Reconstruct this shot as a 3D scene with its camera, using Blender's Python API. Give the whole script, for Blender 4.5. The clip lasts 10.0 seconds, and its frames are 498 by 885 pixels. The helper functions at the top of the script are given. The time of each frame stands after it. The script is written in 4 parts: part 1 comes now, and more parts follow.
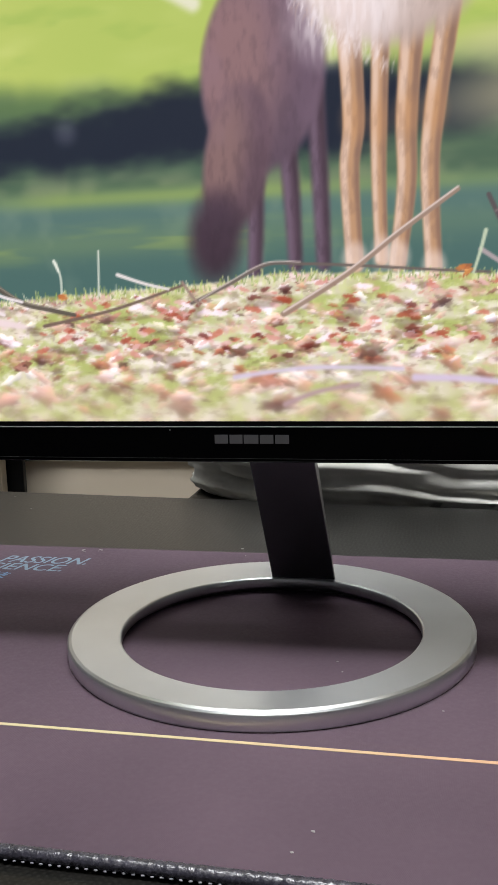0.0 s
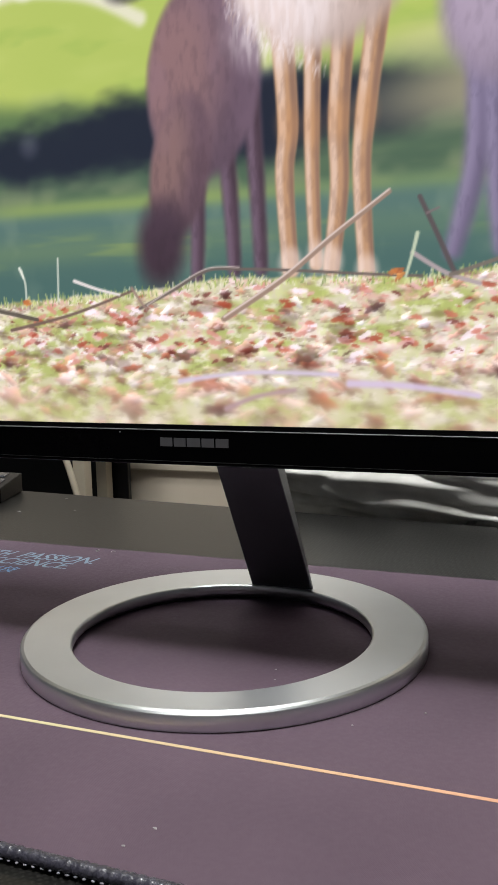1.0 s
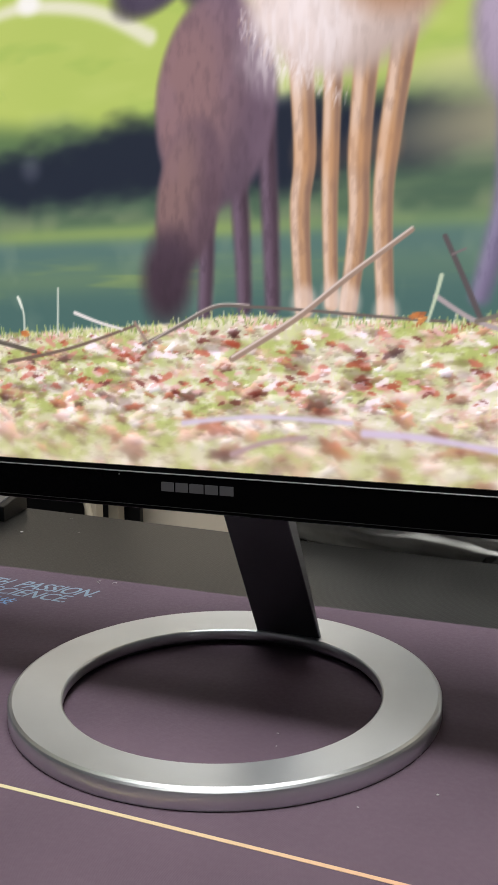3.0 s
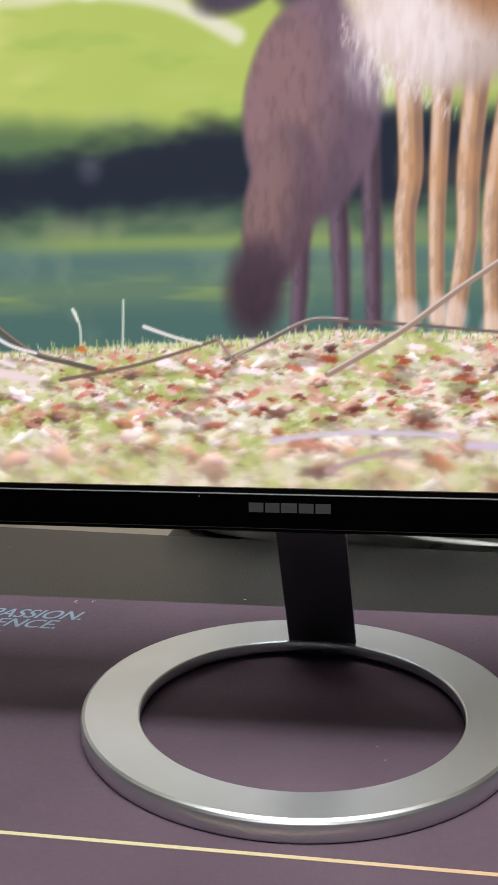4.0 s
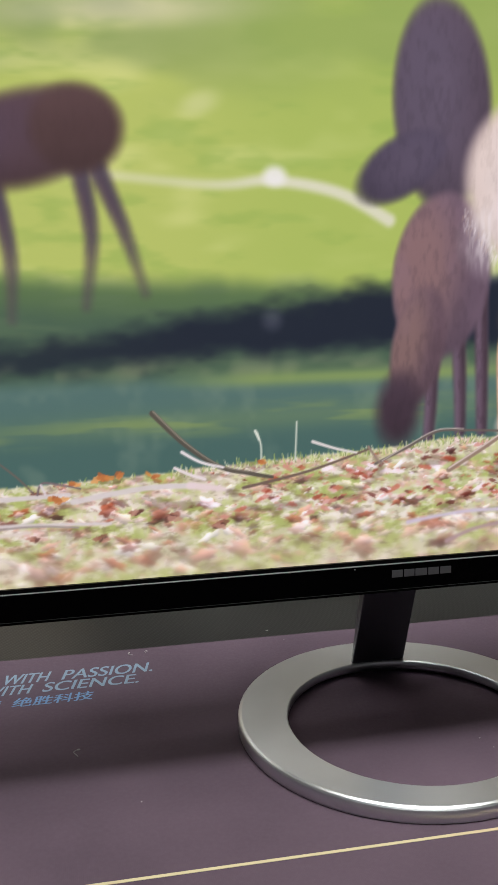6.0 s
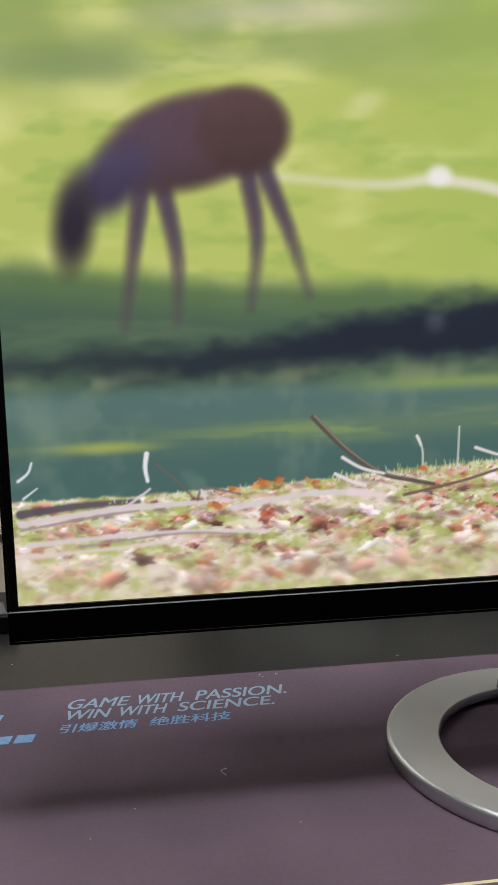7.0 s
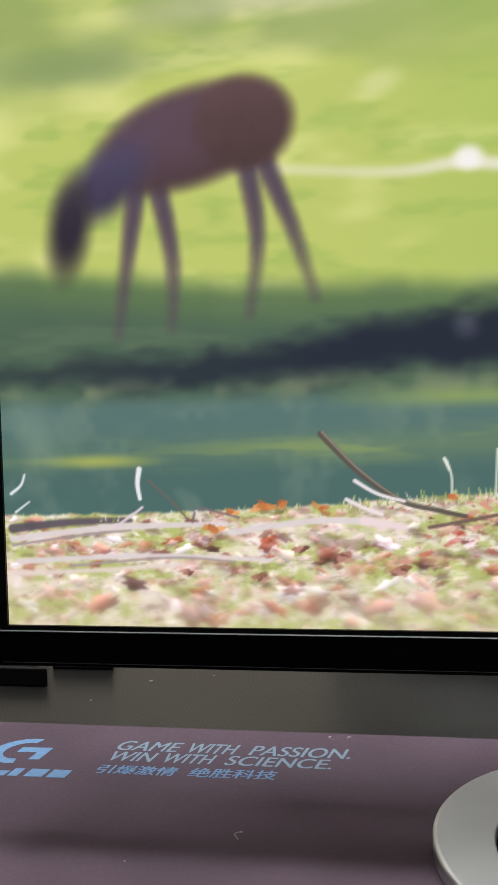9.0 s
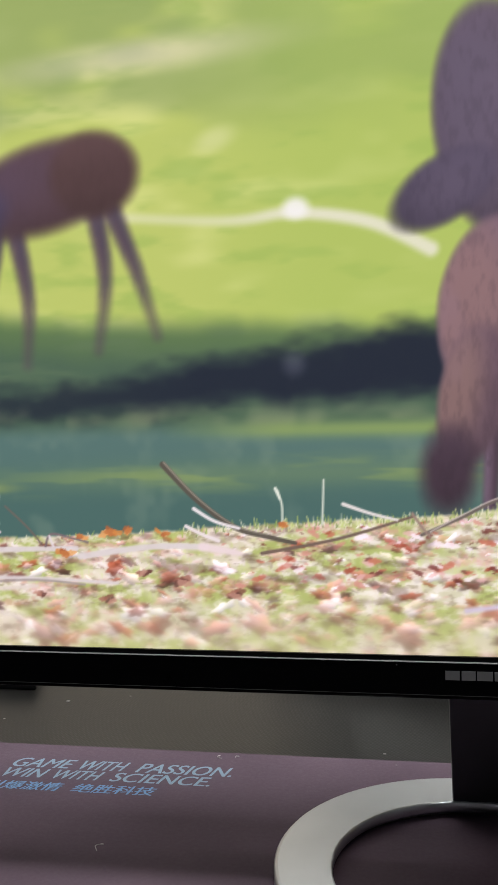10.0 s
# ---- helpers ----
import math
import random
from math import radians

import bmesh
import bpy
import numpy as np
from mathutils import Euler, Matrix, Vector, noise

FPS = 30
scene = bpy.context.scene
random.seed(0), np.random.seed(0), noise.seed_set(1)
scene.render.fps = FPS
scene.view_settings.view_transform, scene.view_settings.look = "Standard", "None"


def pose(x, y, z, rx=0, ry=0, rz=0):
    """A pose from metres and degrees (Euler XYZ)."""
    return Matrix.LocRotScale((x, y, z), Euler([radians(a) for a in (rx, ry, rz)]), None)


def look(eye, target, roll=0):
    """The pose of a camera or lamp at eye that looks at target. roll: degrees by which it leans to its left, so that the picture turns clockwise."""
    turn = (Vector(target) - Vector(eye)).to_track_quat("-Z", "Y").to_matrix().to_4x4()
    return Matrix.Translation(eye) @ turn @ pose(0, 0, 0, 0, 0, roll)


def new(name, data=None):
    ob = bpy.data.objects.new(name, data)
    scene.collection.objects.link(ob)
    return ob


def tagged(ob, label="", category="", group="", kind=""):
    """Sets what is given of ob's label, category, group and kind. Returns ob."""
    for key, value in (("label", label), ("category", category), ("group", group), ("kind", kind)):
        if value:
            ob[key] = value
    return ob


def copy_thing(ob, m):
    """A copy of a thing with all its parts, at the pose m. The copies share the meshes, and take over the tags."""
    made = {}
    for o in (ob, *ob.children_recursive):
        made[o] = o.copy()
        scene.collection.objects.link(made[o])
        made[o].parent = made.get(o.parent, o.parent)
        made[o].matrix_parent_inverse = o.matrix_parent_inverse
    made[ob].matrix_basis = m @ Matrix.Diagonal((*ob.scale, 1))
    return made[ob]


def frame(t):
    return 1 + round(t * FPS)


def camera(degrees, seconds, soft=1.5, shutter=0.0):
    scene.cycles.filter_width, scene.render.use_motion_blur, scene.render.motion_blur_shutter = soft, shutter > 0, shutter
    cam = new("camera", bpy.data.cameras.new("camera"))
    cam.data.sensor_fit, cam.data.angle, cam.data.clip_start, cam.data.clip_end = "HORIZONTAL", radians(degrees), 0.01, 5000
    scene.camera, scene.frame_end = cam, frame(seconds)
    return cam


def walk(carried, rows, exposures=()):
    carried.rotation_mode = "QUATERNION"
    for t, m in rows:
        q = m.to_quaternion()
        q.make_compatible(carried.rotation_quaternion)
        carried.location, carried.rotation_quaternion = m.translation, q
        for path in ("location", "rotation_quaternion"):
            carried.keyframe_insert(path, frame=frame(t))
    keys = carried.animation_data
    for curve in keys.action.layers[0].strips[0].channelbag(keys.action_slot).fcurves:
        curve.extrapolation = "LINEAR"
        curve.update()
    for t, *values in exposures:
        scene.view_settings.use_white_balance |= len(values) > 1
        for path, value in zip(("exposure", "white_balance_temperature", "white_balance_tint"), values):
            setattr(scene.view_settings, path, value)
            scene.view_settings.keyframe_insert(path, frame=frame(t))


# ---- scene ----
cam = camera(31.66, 10.0)
PATH = [
    (0, (0.0857, -0.4022, 0.1773), (-0.3237, 1.5287, -0.1451), -1.79),
    (0.5, (0.1329, -0.3876, 0.1683), (-0.4579, 1.4982, -0.1393), -1.96),
    (1, (0.1788, -0.3783, 0.1691), (-0.5462, 1.4652, -0.1067), -1.56),
    (1.5, (0.2139, -0.3655, 0.1734), (-0.6404, 1.4247, -0.0819), -1.15),
    (2, (0.2421, -0.3485, 0.1753), (-0.6987, 1.4008, -0.0581), -0.51),
    (2.5, (0.2256, -0.3465, 0.1764), (-0.6596, 1.4315, -0.0583), -0.09),
    (3, (0.1721, -0.3498, 0.1862), (-0.5861, 1.4807, -0.0868), -0.27),
    (4.5, (-0.0194, -0.3950, 0.2175), (-0.0518, 1.5750, -0.1264), -1.11),
    (5, (-0.0673, -0.4239, 0.2445), (0.0894, 1.5306, -0.1497), -1.79),
    (6.5, (-0.2265, -0.4555, 0.2873), (0.1809, 1.4708, -0.0643), -0.67),
    (7, (-0.2374, -0.4383, 0.2607), (0.0066, 1.5275, -0.0150), -1.67),
    (7.5, (-0.2441, -0.4175, 0.2368), (-0.1771, 1.5691, 0.0158), -2.57),
    (8, (-0.2145, -0.4036, 0.2309), (-0.3410, 1.5847, 0.0564), -2.64),
    (8.5, (-0.1666, -0.4006, 0.2262), (-0.4191, 1.5799, 0.1086), -1.92),
    (9, (-0.1209, -0.3973, 0.2284), (-0.4226, 1.5770, 0.1232), -1.56),
    (9.5, (-0.0811, -0.4012, 0.2310), (-0.3948, 1.5723, 0.1498), -1.21),
    (10, (-0.0370, -0.4106, 0.2301), (-0.3665, 1.5615, 0.1835), -1.18),
]
walk(cam, [(t, look(eye, target, roll)) for t, eye, target, roll in PATH],
     exposures=((0, 0.0), (3, 0.0), (5, -0.12), (6.5, -0.24), (7, -0.22), (8, -0.14), (9, -0.06), (10, -0.06)))

# ---- world, lamps, exposure ----
world = bpy.data.worlds.new("room_ambient")
scene.world = world
world.use_nodes = True
world.node_tree.nodes["Background"].inputs[0].default_value = (0.9, 0.95, 1.0, 1)
world.node_tree.nodes["Background"].inputs[1].default_value = 0.01


def ceiling_lamp(x, y, sx, sy, tilt, watts, colour):
    data = bpy.data.lights.new("ceiling_lamp", "AREA")
    data.shape, data.size, data.size_y = "RECTANGLE", sx, sy
    data.energy, data.color = watts, colour
    ob = new("ceiling_lamp_light", data)
    ob.matrix_world = pose(x, y, 1.83) @ pose(0, 0, -0.10 if tilt else -0.015, tilt)
    return ob


# x, y, length, depth, tilt towards the wall, watts
# all unseen: overhead lamp, weak front fill, and one added to brighten the wall
LAMPS = ((0.05, -0.11, 0.9, 0.44, 0, 38.0), (0.05, -1.35, 1.2, 0.6, 0, 0.8), (-0.65, 0.52, 1.3, 0.16, 62, 14.0))
for lx, ly, sx, sy, tilt, watts in LAMPS:
    ceiling_lamp(lx, ly, sx, sy, tilt, watts, (0.96, 0.98, 1.0))

# ---- materials ----


def material(name, base, rough=0.5, metal=0.0, vary=0.1, scale=60.0, bump=0.0, bump_scale=400.0, spec=0.5, second=None, coat=0.0):
    """A principled surface with stains at one scale and grain at another."""
    m = bpy.data.materials.new(name)
    m.use_nodes = True
    nt = m.node_tree
    p = nt.nodes["Principled BSDF"]
    p.inputs["Metallic"].default_value = metal
    p.inputs["Specular IOR Level"].default_value = spec
    p.inputs["Coat Weight"].default_value = coat
    p.inputs["Coat Roughness"].default_value = 0.08
    co = nt.nodes.new("ShaderNodeTexCoord")
    big = nt.nodes.new("ShaderNodeTexNoise")
    big.inputs["Scale"].default_value, big.inputs["Detail"].default_value = scale, 5
    nt.links.new(co.outputs["Object"], big.inputs["Vector"])
    fine = nt.nodes.new("ShaderNodeTexNoise")
    fine.inputs["Scale"].default_value, fine.inputs["Detail"].default_value = bump_scale, 3
    nt.links.new(co.outputs["Object"], fine.inputs["Vector"])
    ramp = nt.nodes.new("ShaderNodeValToRGB")
    lo = [c * (1 - vary) for c in base]
    hi = [min(1, c * (1 + vary)) for c in (second or base)]
    ramp.color_ramp.elements[0].position, ramp.color_ramp.elements[1].position = 0.3, 0.7
    ramp.color_ramp.elements[0].color, ramp.color_ramp.elements[1].color = (*lo, 1), (*hi, 1)
    nt.links.new(big.outputs["Fac"], ramp.inputs["Fac"])
    nt.links.new(ramp.outputs["Color"], p.inputs["Base Color"])
    mr = nt.nodes.new("ShaderNodeMapRange")
    mr.inputs["From Min"].default_value, mr.inputs["From Max"].default_value = 0.3, 0.7
    mr.inputs["To Min"].default_value, mr.inputs["To Max"].default_value = max(0.02, rough * 0.88), min(1, rough * 1.12)
    nt.links.new(fine.outputs["Fac"], mr.inputs["Value"])
    nt.links.new(mr.outputs["Result"], p.inputs["Roughness"])
    if bump:
        b = nt.nodes.new("ShaderNodeBump")
        b.inputs["Strength"].default_value, b.inputs["Distance"].default_value = bump, 0.0004
        nt.links.new(fine.outputs["Fac"], b.inputs["Height"])
        nt.links.new(b.outputs["Normal"], p.inputs["Normal"])
    return m


def weave_into(m, size, depth, tint=0.0):
    """Twill relief of woven threads, of the given thread width in metres."""
    nt = m.node_tree
    p = nt.nodes["Principled BSDF"]
    co = nt.nodes.new("ShaderNodeTexCoord")
    waves = []
    for turn in (45, -45):
        mp = nt.nodes.new("ShaderNodeMapping")
        mp.inputs["Rotation"].default_value = (0, 0, radians(turn))
        nt.links.new(co.outputs["Object"], mp.inputs["Vector"])
        wv = nt.nodes.new("ShaderNodeTexWave")
        wv.inputs["Scale"].default_value = 0.314 / size
        nt.links.new(mp.outputs["Vector"], wv.inputs["Vector"])
        waves.append(wv)
    mul = nt.nodes.new("ShaderNodeMath")
    mul.operation = "MULTIPLY"
    nt.links.new(waves[0].outputs["Fac"], mul.inputs[0])
    nt.links.new(waves[1].outputs["Fac"], mul.inputs[1])
    b = nt.nodes.new("ShaderNodeBump")
    b.inputs["Strength"].default_value, b.inputs["Distance"].default_value = depth, size * 0.25
    nt.links.new(mul.outputs[0], b.inputs["Height"])
    nt.links.new(b.outputs["Normal"], p.inputs["Normal"])
    if tint:
        old = p.inputs["Base Color"].links[0].from_socket
        mix = nt.nodes.new("ShaderNodeMix")
        mix.data_type, mix.blend_type = "RGBA", "MULTIPLY"
        mix.inputs["Factor"].default_value = tint
        nt.links.new(old, mix.inputs["A"])
        nt.links.new(mul.outputs[0], mix.inputs["B"])
        nt.links.new(mix.outputs["Result"], p.inputs["Base Color"])
    return m


def brushed(name, base, rough, aniso):
    """Turned aluminium, brushed round the z axis of the object."""
    m = material(name, base, rough, 1.0, 0.03, 30, 0)
    nt = m.node_tree
    p = nt.nodes["Principled BSDF"]
    p.inputs["Anisotropic"].default_value = aniso
    for link in list(p.inputs["Roughness"].links):
        nt.links.remove(link)
    p.inputs["Roughness"].default_value = rough
    p.inputs["Anisotropic Rotation"].default_value = 0.25
    tg = nt.nodes.new("ShaderNodeTangent")
    tg.direction_type, tg.axis = "RADIAL", "Z"
    nt.links.new(tg.outputs["Tangent"], p.inputs["Tangent"])
    return m


def glow_picture(name):
    """The lit panel: its picture is in the colour attribute, under a matt anti-glare surface."""
    m = bpy.data.materials.new(name)
    m.use_nodes = True
    nt = m.node_tree
    p = nt.nodes["Principled BSDF"]
    p.inputs["Base Color"].default_value = (0.01, 0.01, 0.01, 1)
    p.inputs["Roughness"].default_value = 0.35
    at = nt.nodes.new("ShaderNodeAttribute")
    at.attribute_name = "picture"
    nt.links.new(at.outputs["Color"], p.inputs["Emission Color"])
    p.inputs["Emission Strength"].default_value = 1.12
    return m


def emitter(name, colour, strength):
    m = bpy.data.materials.new(name)
    m.use_nodes = True
    p = m.node_tree.nodes["Principled BSDF"]
    p.inputs["Emission Color"].default_value = (*colour, 1)
    p.inputs["Emission Strength"].default_value = strength
    return m


M_DESK = weave_into(material("carbon_laminate", (0.022, 0.021, 0.019), 0.32, 0, 0.25, 9, spec=0.32), 0.0021, 0.10, 0.6)
M_MAT = weave_into(material("mat_cloth", (0.102, 0.069, 0.092), 0.72, 0, 0.15, 7, spec=0.2, second=(0.114, 0.078, 0.101)), 0.0005, 0.25)
M_BIND = material("mat_binding", (0.045, 0.043, 0.058), 0.27, 0, 0.3, 300, 0.8, 700, spec=0.7)
M_RUBBER = material("black_rubber", (0.012, 0.012, 0.012), 0.8)
M_THREAD = material("white_thread", (0.26, 0.26, 0.29), 0.6, bump=0.3)
M_LINE = material("printed_line_ink", (0.70, 0.56, 0.30), 0.65, 0, 0.06, 40)
nt = M_LINE.node_tree
line_co, line_x = nt.nodes.new("ShaderNodeTexCoord"), nt.nodes.new("ShaderNodeSeparateXYZ")
line_ramp = nt.nodes.new("ShaderNodeValToRGB")
line_map = nt.nodes.new("ShaderNodeMapRange")
line_map.inputs["From Min"].default_value, line_map.inputs["From Max"].default_value = -0.03, 0.21
nt.links.new(line_co.outputs["Object"], line_x.inputs[0])
nt.links.new(line_x.outputs["X"], line_map.inputs["Value"])
nt.links.new(line_map.outputs["Result"], line_ramp.inputs["Fac"])
line_ramp.color_ramp.elements[0].color, line_ramp.color_ramp.elements[1].color = (0.62, 0.54, 0.31, 1), (0.68, 0.29, 0.18, 1)
nt.links.new(line_ramp.outputs["Color"], nt.nodes["Principled BSDF"].inputs["Base Color"])
M_BLUE = material("blue_print", (0.15, 0.30, 0.52), 0.6, 0, 0.12, 300)
M_GREYBLUE = material("pale_blue_print", (0.22, 0.32, 0.41), 0.6, 0, 0.12, 300)
M_ALU = brushed("turned_aluminium", (0.71, 0.73, 0.74), 0.36, 0.4)
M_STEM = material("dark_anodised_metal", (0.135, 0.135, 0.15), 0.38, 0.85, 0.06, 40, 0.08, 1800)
M_STEMSIDE = material("paler_metal_side", (0.28, 0.28, 0.28), 0.4, 0.9, 0.06, 40, 0.05, 1500)
M_BLACK = material("piano_black_plastic", (0.002, 0.002, 0.0023), 0.12, 0, 0.1, 30, spec=0.07)
M_BEZEL = material("black_bezel_plastic", (0.003, 0.003, 0.0035), 0.4, 0, 0.15, 40, 0.05, 900, spec=0.12)
M_SHELL = material("matt_black_shell", (0.018, 0.018, 0.018), 0.55, 0, 0.15, 40, 0.15, 900)
M_GLINT = material("seam_glint_grey", (0.22, 0.22, 0.225), 0.4, 0.0, 0.05, 60)
M_SIGN = material("dim_grey_sign", (0.02, 0.02, 0.021), 0.5)
M_MARK = material("grey_mark", (0.16, 0.16, 0.165), 0.45, 0.2, 0.05, 200)
M_SCREEN = glow_picture("lit_screen")
M_WALL = material("beige_wall_paint", (0.63, 0.54, 0.42), 0.8, 0, 0.05, 2.2, 0.15, 220, second=(0.67, 0.58, 0.46))
M_FARWALL = material("grey_wall_paint", (0.15, 0.155, 0.17), 0.85, 0, 0.05, 2.2, 0.15, 220)
M_WHITE = material("white_laminate", (0.72, 0.71, 0.68), 0.5, 0, 0.04, 3, 0.05, 300)
M_GREYEDGE = material("grey_edge_strip", (0.46, 0.46, 0.48), 0.45, 0, 0.05, 20)
M_TRUNK = material("cream_plastic_trunking", (0.50, 0.44, 0.34), 0.5, 0, 0.05, 9)
M_CREAM = material("cream_painted_steel", (0.47, 0.41, 0.31), 0.45, 0, 0.1, 12, 0.1, 300)
M_DARKTOP = material("dark_grey_table_laminate", (0.06, 0.055, 0.05), 0.4, 0, 0.2, 10, 0.1, 300)
M_DARK = material("near_black_plastic", (0.004, 0.004, 0.0045), 0.35, 0, 0.2, 30, 0.1, 500, spec=0.2)
M_GREYGLOSS = material("grey_gloss_panel", (0.085, 0.088, 0.095), 0.2, 0.35, 0.08, 30)
M_FABRIC = material("crumpled_grey_fabric", (0.60, 0.585, 0.53), 0.85, 0, 0.10, 22, 0.4, 160, spec=0.2, second=(0.76, 0.75, 0.70))
M_DARKFILL = material("dark_brown_stand_in", (0.035, 0.028, 0.02), 0.6, 0, 0.2, 10, 0.2, 200)
M_FLOOR = material("grey_floor_tile", (0.30, 0.29, 0.27), 0.45, 0, 0.08, 4, 0.1, 80)
M_CEIL = material("white_ceiling_paint", (0.42, 0.43, 0.44), 0.9, 0, 0.03, 3, 0.1, 150)
M_LINT = material("pale_lint", (0.42, 0.40, 0.39), 0.9)
M_LAMP = emitter("lamp_diffuser", (1.0, 0.97, 0.93), 3.0)

# ---- helpers for meshes ----


def mesh_ob(name, bm, mats, smooth=False):
    me = bpy.data.meshes.new(name)
    bm.to_mesh(me)
    bm.free()
    for m in mats if isinstance(mats, (list, tuple)) else [mats]:
        me.materials.append(m)
    if smooth:
        me.shade_smooth()
    return new(name, me)


def part(name, bm, mats, parent, label="", smooth=False):
    """One mesh, written in world coordinates, under a thing or a part."""
    ob = mesh_ob(name, bm, mats, smooth)
    ob.parent = parent
    bpy.context.view_layer.update()
    ob.matrix_parent_inverse = parent.matrix_world.inverted()
    return tagged(ob, label) if label else ob


def thing(name, x, y, z, label, category, group="", turn=0):
    ob = new(name)
    ob.empty_display_size = 0.02
    ob.matrix_basis = pose(x, y, z, 0, 0, turn)
    bpy.context.view_layer.update()
    return tagged(ob, label, category, group)


def block(x0, x1, y0, y1, z0, z1, bevel=0.0, segments=2, m=None):
    bm = bmesh.new()
    bmesh.ops.create_cube(bm, size=1)
    for v in bm.verts:
        v.co = ((x0 + x1) / 2 + v.co.x * (x1 - x0), (y0 + y1) / 2 + v.co.y * (y1 - y0), (z0 + z1) / 2 + v.co.z * (z1 - z0))
    if bevel:
        bmesh.ops.bevel(bm, geom=bm.edges[:], offset=bevel, segments=segments, profile=0.5, affect="EDGES")
    if m is not None:
        bm.transform(m)
    return bm


def prism(outline, z0, z1, m=None, bevel=0.0):
    """An upright slab over a plan outline of (x, y)."""
    bm = bmesh.new()
    low = [bm.verts.new((x, y, z0)) for x, y in outline]
    face = bm.faces.new(low)
    top = bmesh.ops.extrude_face_region(bm, geom=[face])["geom"]
    bmesh.ops.translate(bm, vec=(0, 0, z1 - z0), verts=[g for g in top if isinstance(g, bmesh.types.BMVert)])
    bmesh.ops.recalc_face_normals(bm, faces=bm.faces[:])
    if bevel:
        bmesh.ops.bevel(bm, geom=bm.edges[:], offset=bevel, segments=2, profile=0.5, affect="EDGES")
    if m is not None:
        bm.transform(m)
    return bm


def tube(points, radius, sides=10, squash=1.0):
    """A round bar along points; radius may be a list."""
    bm = bmesh.new()
    rings = []
    pts = [Vector(p) for p in points]
    for i, p in enumerate(pts):
        d = (pts[min(i + 1, len(pts) - 1)] - pts[max(i - 1, 0)]).normalized()
        up = Vector((0, 0, 1)) if abs(d.z) < 0.9 else Vector((0, 1, 0))
        a = d.cross(up).normalized()
        b = a.cross(d)
        r = radius[i] if isinstance(radius, (list, tuple)) else radius
        rings.append([bm.verts.new(p + a * (r * math.cos(q)) + b * (r * squash * math.sin(q))) for q in (2 * math.pi * k / sides for k in range(sides))])
    for r0, r1 in zip(rings, rings[1:]):
        for k in range(sides):
            bm.faces.new((r0[k], r0[(k + 1) % sides], r1[(k + 1) % sides], r1[k]))
    bm.faces.new(rings[0][::-1])
    bm.faces.new(rings[-1])
    bmesh.ops.recalc_face_normals(bm, faces=bm.faces[:])
    return bm


def bend(points, n=8):
    """A smooth line through points."""
    pts = [Vector(p) for p in points]
    out = []
    for i in range(len(pts) - 1):
        p0, p1, p2, p3 = pts[max(i - 1, 0)], pts[i], pts[i + 1], pts[min(i + 2, len(pts) - 1)]
        for k in range(n):
            t = k / n
            out.append(0.5 * (2 * p1 + (p2 - p0) * t + (2 * p0 - 5 * p1 + 4 * p2 - p3) * t * t + (3 * p1 - p0 - 3 * p2 + p3) * t ** 3))
    return out + [pts[-1]]


# ---- the room ----
def structure(name, bm, mats, label=""):
    return tagged(mesh_ob(name, bm, mats), label, "", "", "structure")


WALL_Y = 1.40
structure("floor", block(-2.2, 2.2, -2.6, WALL_Y + 0.1, -0.84, -0.74), M_FLOOR, "grey tiled office floor")
structure("ceiling", block(-2.2, 2.2, -2.6, WALL_Y + 0.1, 1.83, 1.93), M_CEIL, "plain pale grey ceiling")
structure("wall_north", block(-2.2, 2.2, WALL_Y, WALL_Y + 0.1, -0.74, 1.83), M_WALL, "beige painted wall behind the desks")
structure("wall_south", block(-2.2, 2.2, -2.6, -2.5, -0.74, 1.83), M_FARWALL, "plain grey painted wall")
structure("wall_west", block(-2.3, -2.2, -2.6, WALL_Y + 0.1, -0.74, 1.83), M_FARWALL, "plain grey painted wall")
structure("wall_east", block(2.2, 2.3, -2.6, WALL_Y + 0.1, -0.74, 1.83), M_FARWALL, "plain grey painted wall")

for lx, ly, sx, sy, tilt, watts in LAMPS:
    label = "unseen slim light added to brighten the wall, tilted to it" if tilt else "unseen white ceiling light panel with a thin frame"
    lamp = thing("ceiling_light", lx, ly, 1.83, label, "ceiling light", "ceiling lights")
    at = pose(lx, ly, 1.83) @ pose(0, 0, -0.10 if tilt else -0.015, tilt)
    part("frame", block(-sx / 2 - 0.02, sx / 2 + 0.02, -sy / 2 - 0.02, sy / 2 + 0.02, 0.006, 0.0145, 0.001, 1, at), M_WHITE, lamp)
    part("diffuser", block(-sx / 2, sx / 2, -sy / 2, sy / 2, 0.002, 0.0062, 0, 1, at), M_LAMP, lamp, "glowing white diffuser")
    if tilt:
        for rx in (-sx / 3, sx / 3):
            part("bracket", tube([(lx + rx, ly, 1.83), (lx + rx, ly, 1.738)], 0.006, 8), M_WHITE, lamp)

# trunking along the wall, a rail of studs and the white cabinet above it
TRUNK_Z = -0.173
bm = block(-2.2, 2.2, WALL_Y - 0.016, WALL_Y, TRUNK_Z + 0.008, TRUNK_Z + 0.024, 0.003)
structure("trim", bm, M_TRUNK, "cream plastic cable trunking along the wall")
structure("wall_rail", block(-2.2, 2.2, WALL_Y - 0.003, WALL_Y, 0.762, 0.780, 0.001), M_WALL, "thin cream rail on the beige wall")
stud_bm = bmesh.new()
bmesh.ops.create_uvsphere(stud_bm, u_segments=10, v_segments=6, radius=0.0048)
stud_src = mesh_ob("rail_stud", stud_bm, M_WHITE, True)
stud_src.matrix_basis = pose(-0.82, WALL_Y - 0.004, 0.771)
tagged(stud_src, "small round pale stud on the wall rail", "stud", "studs on the rail")
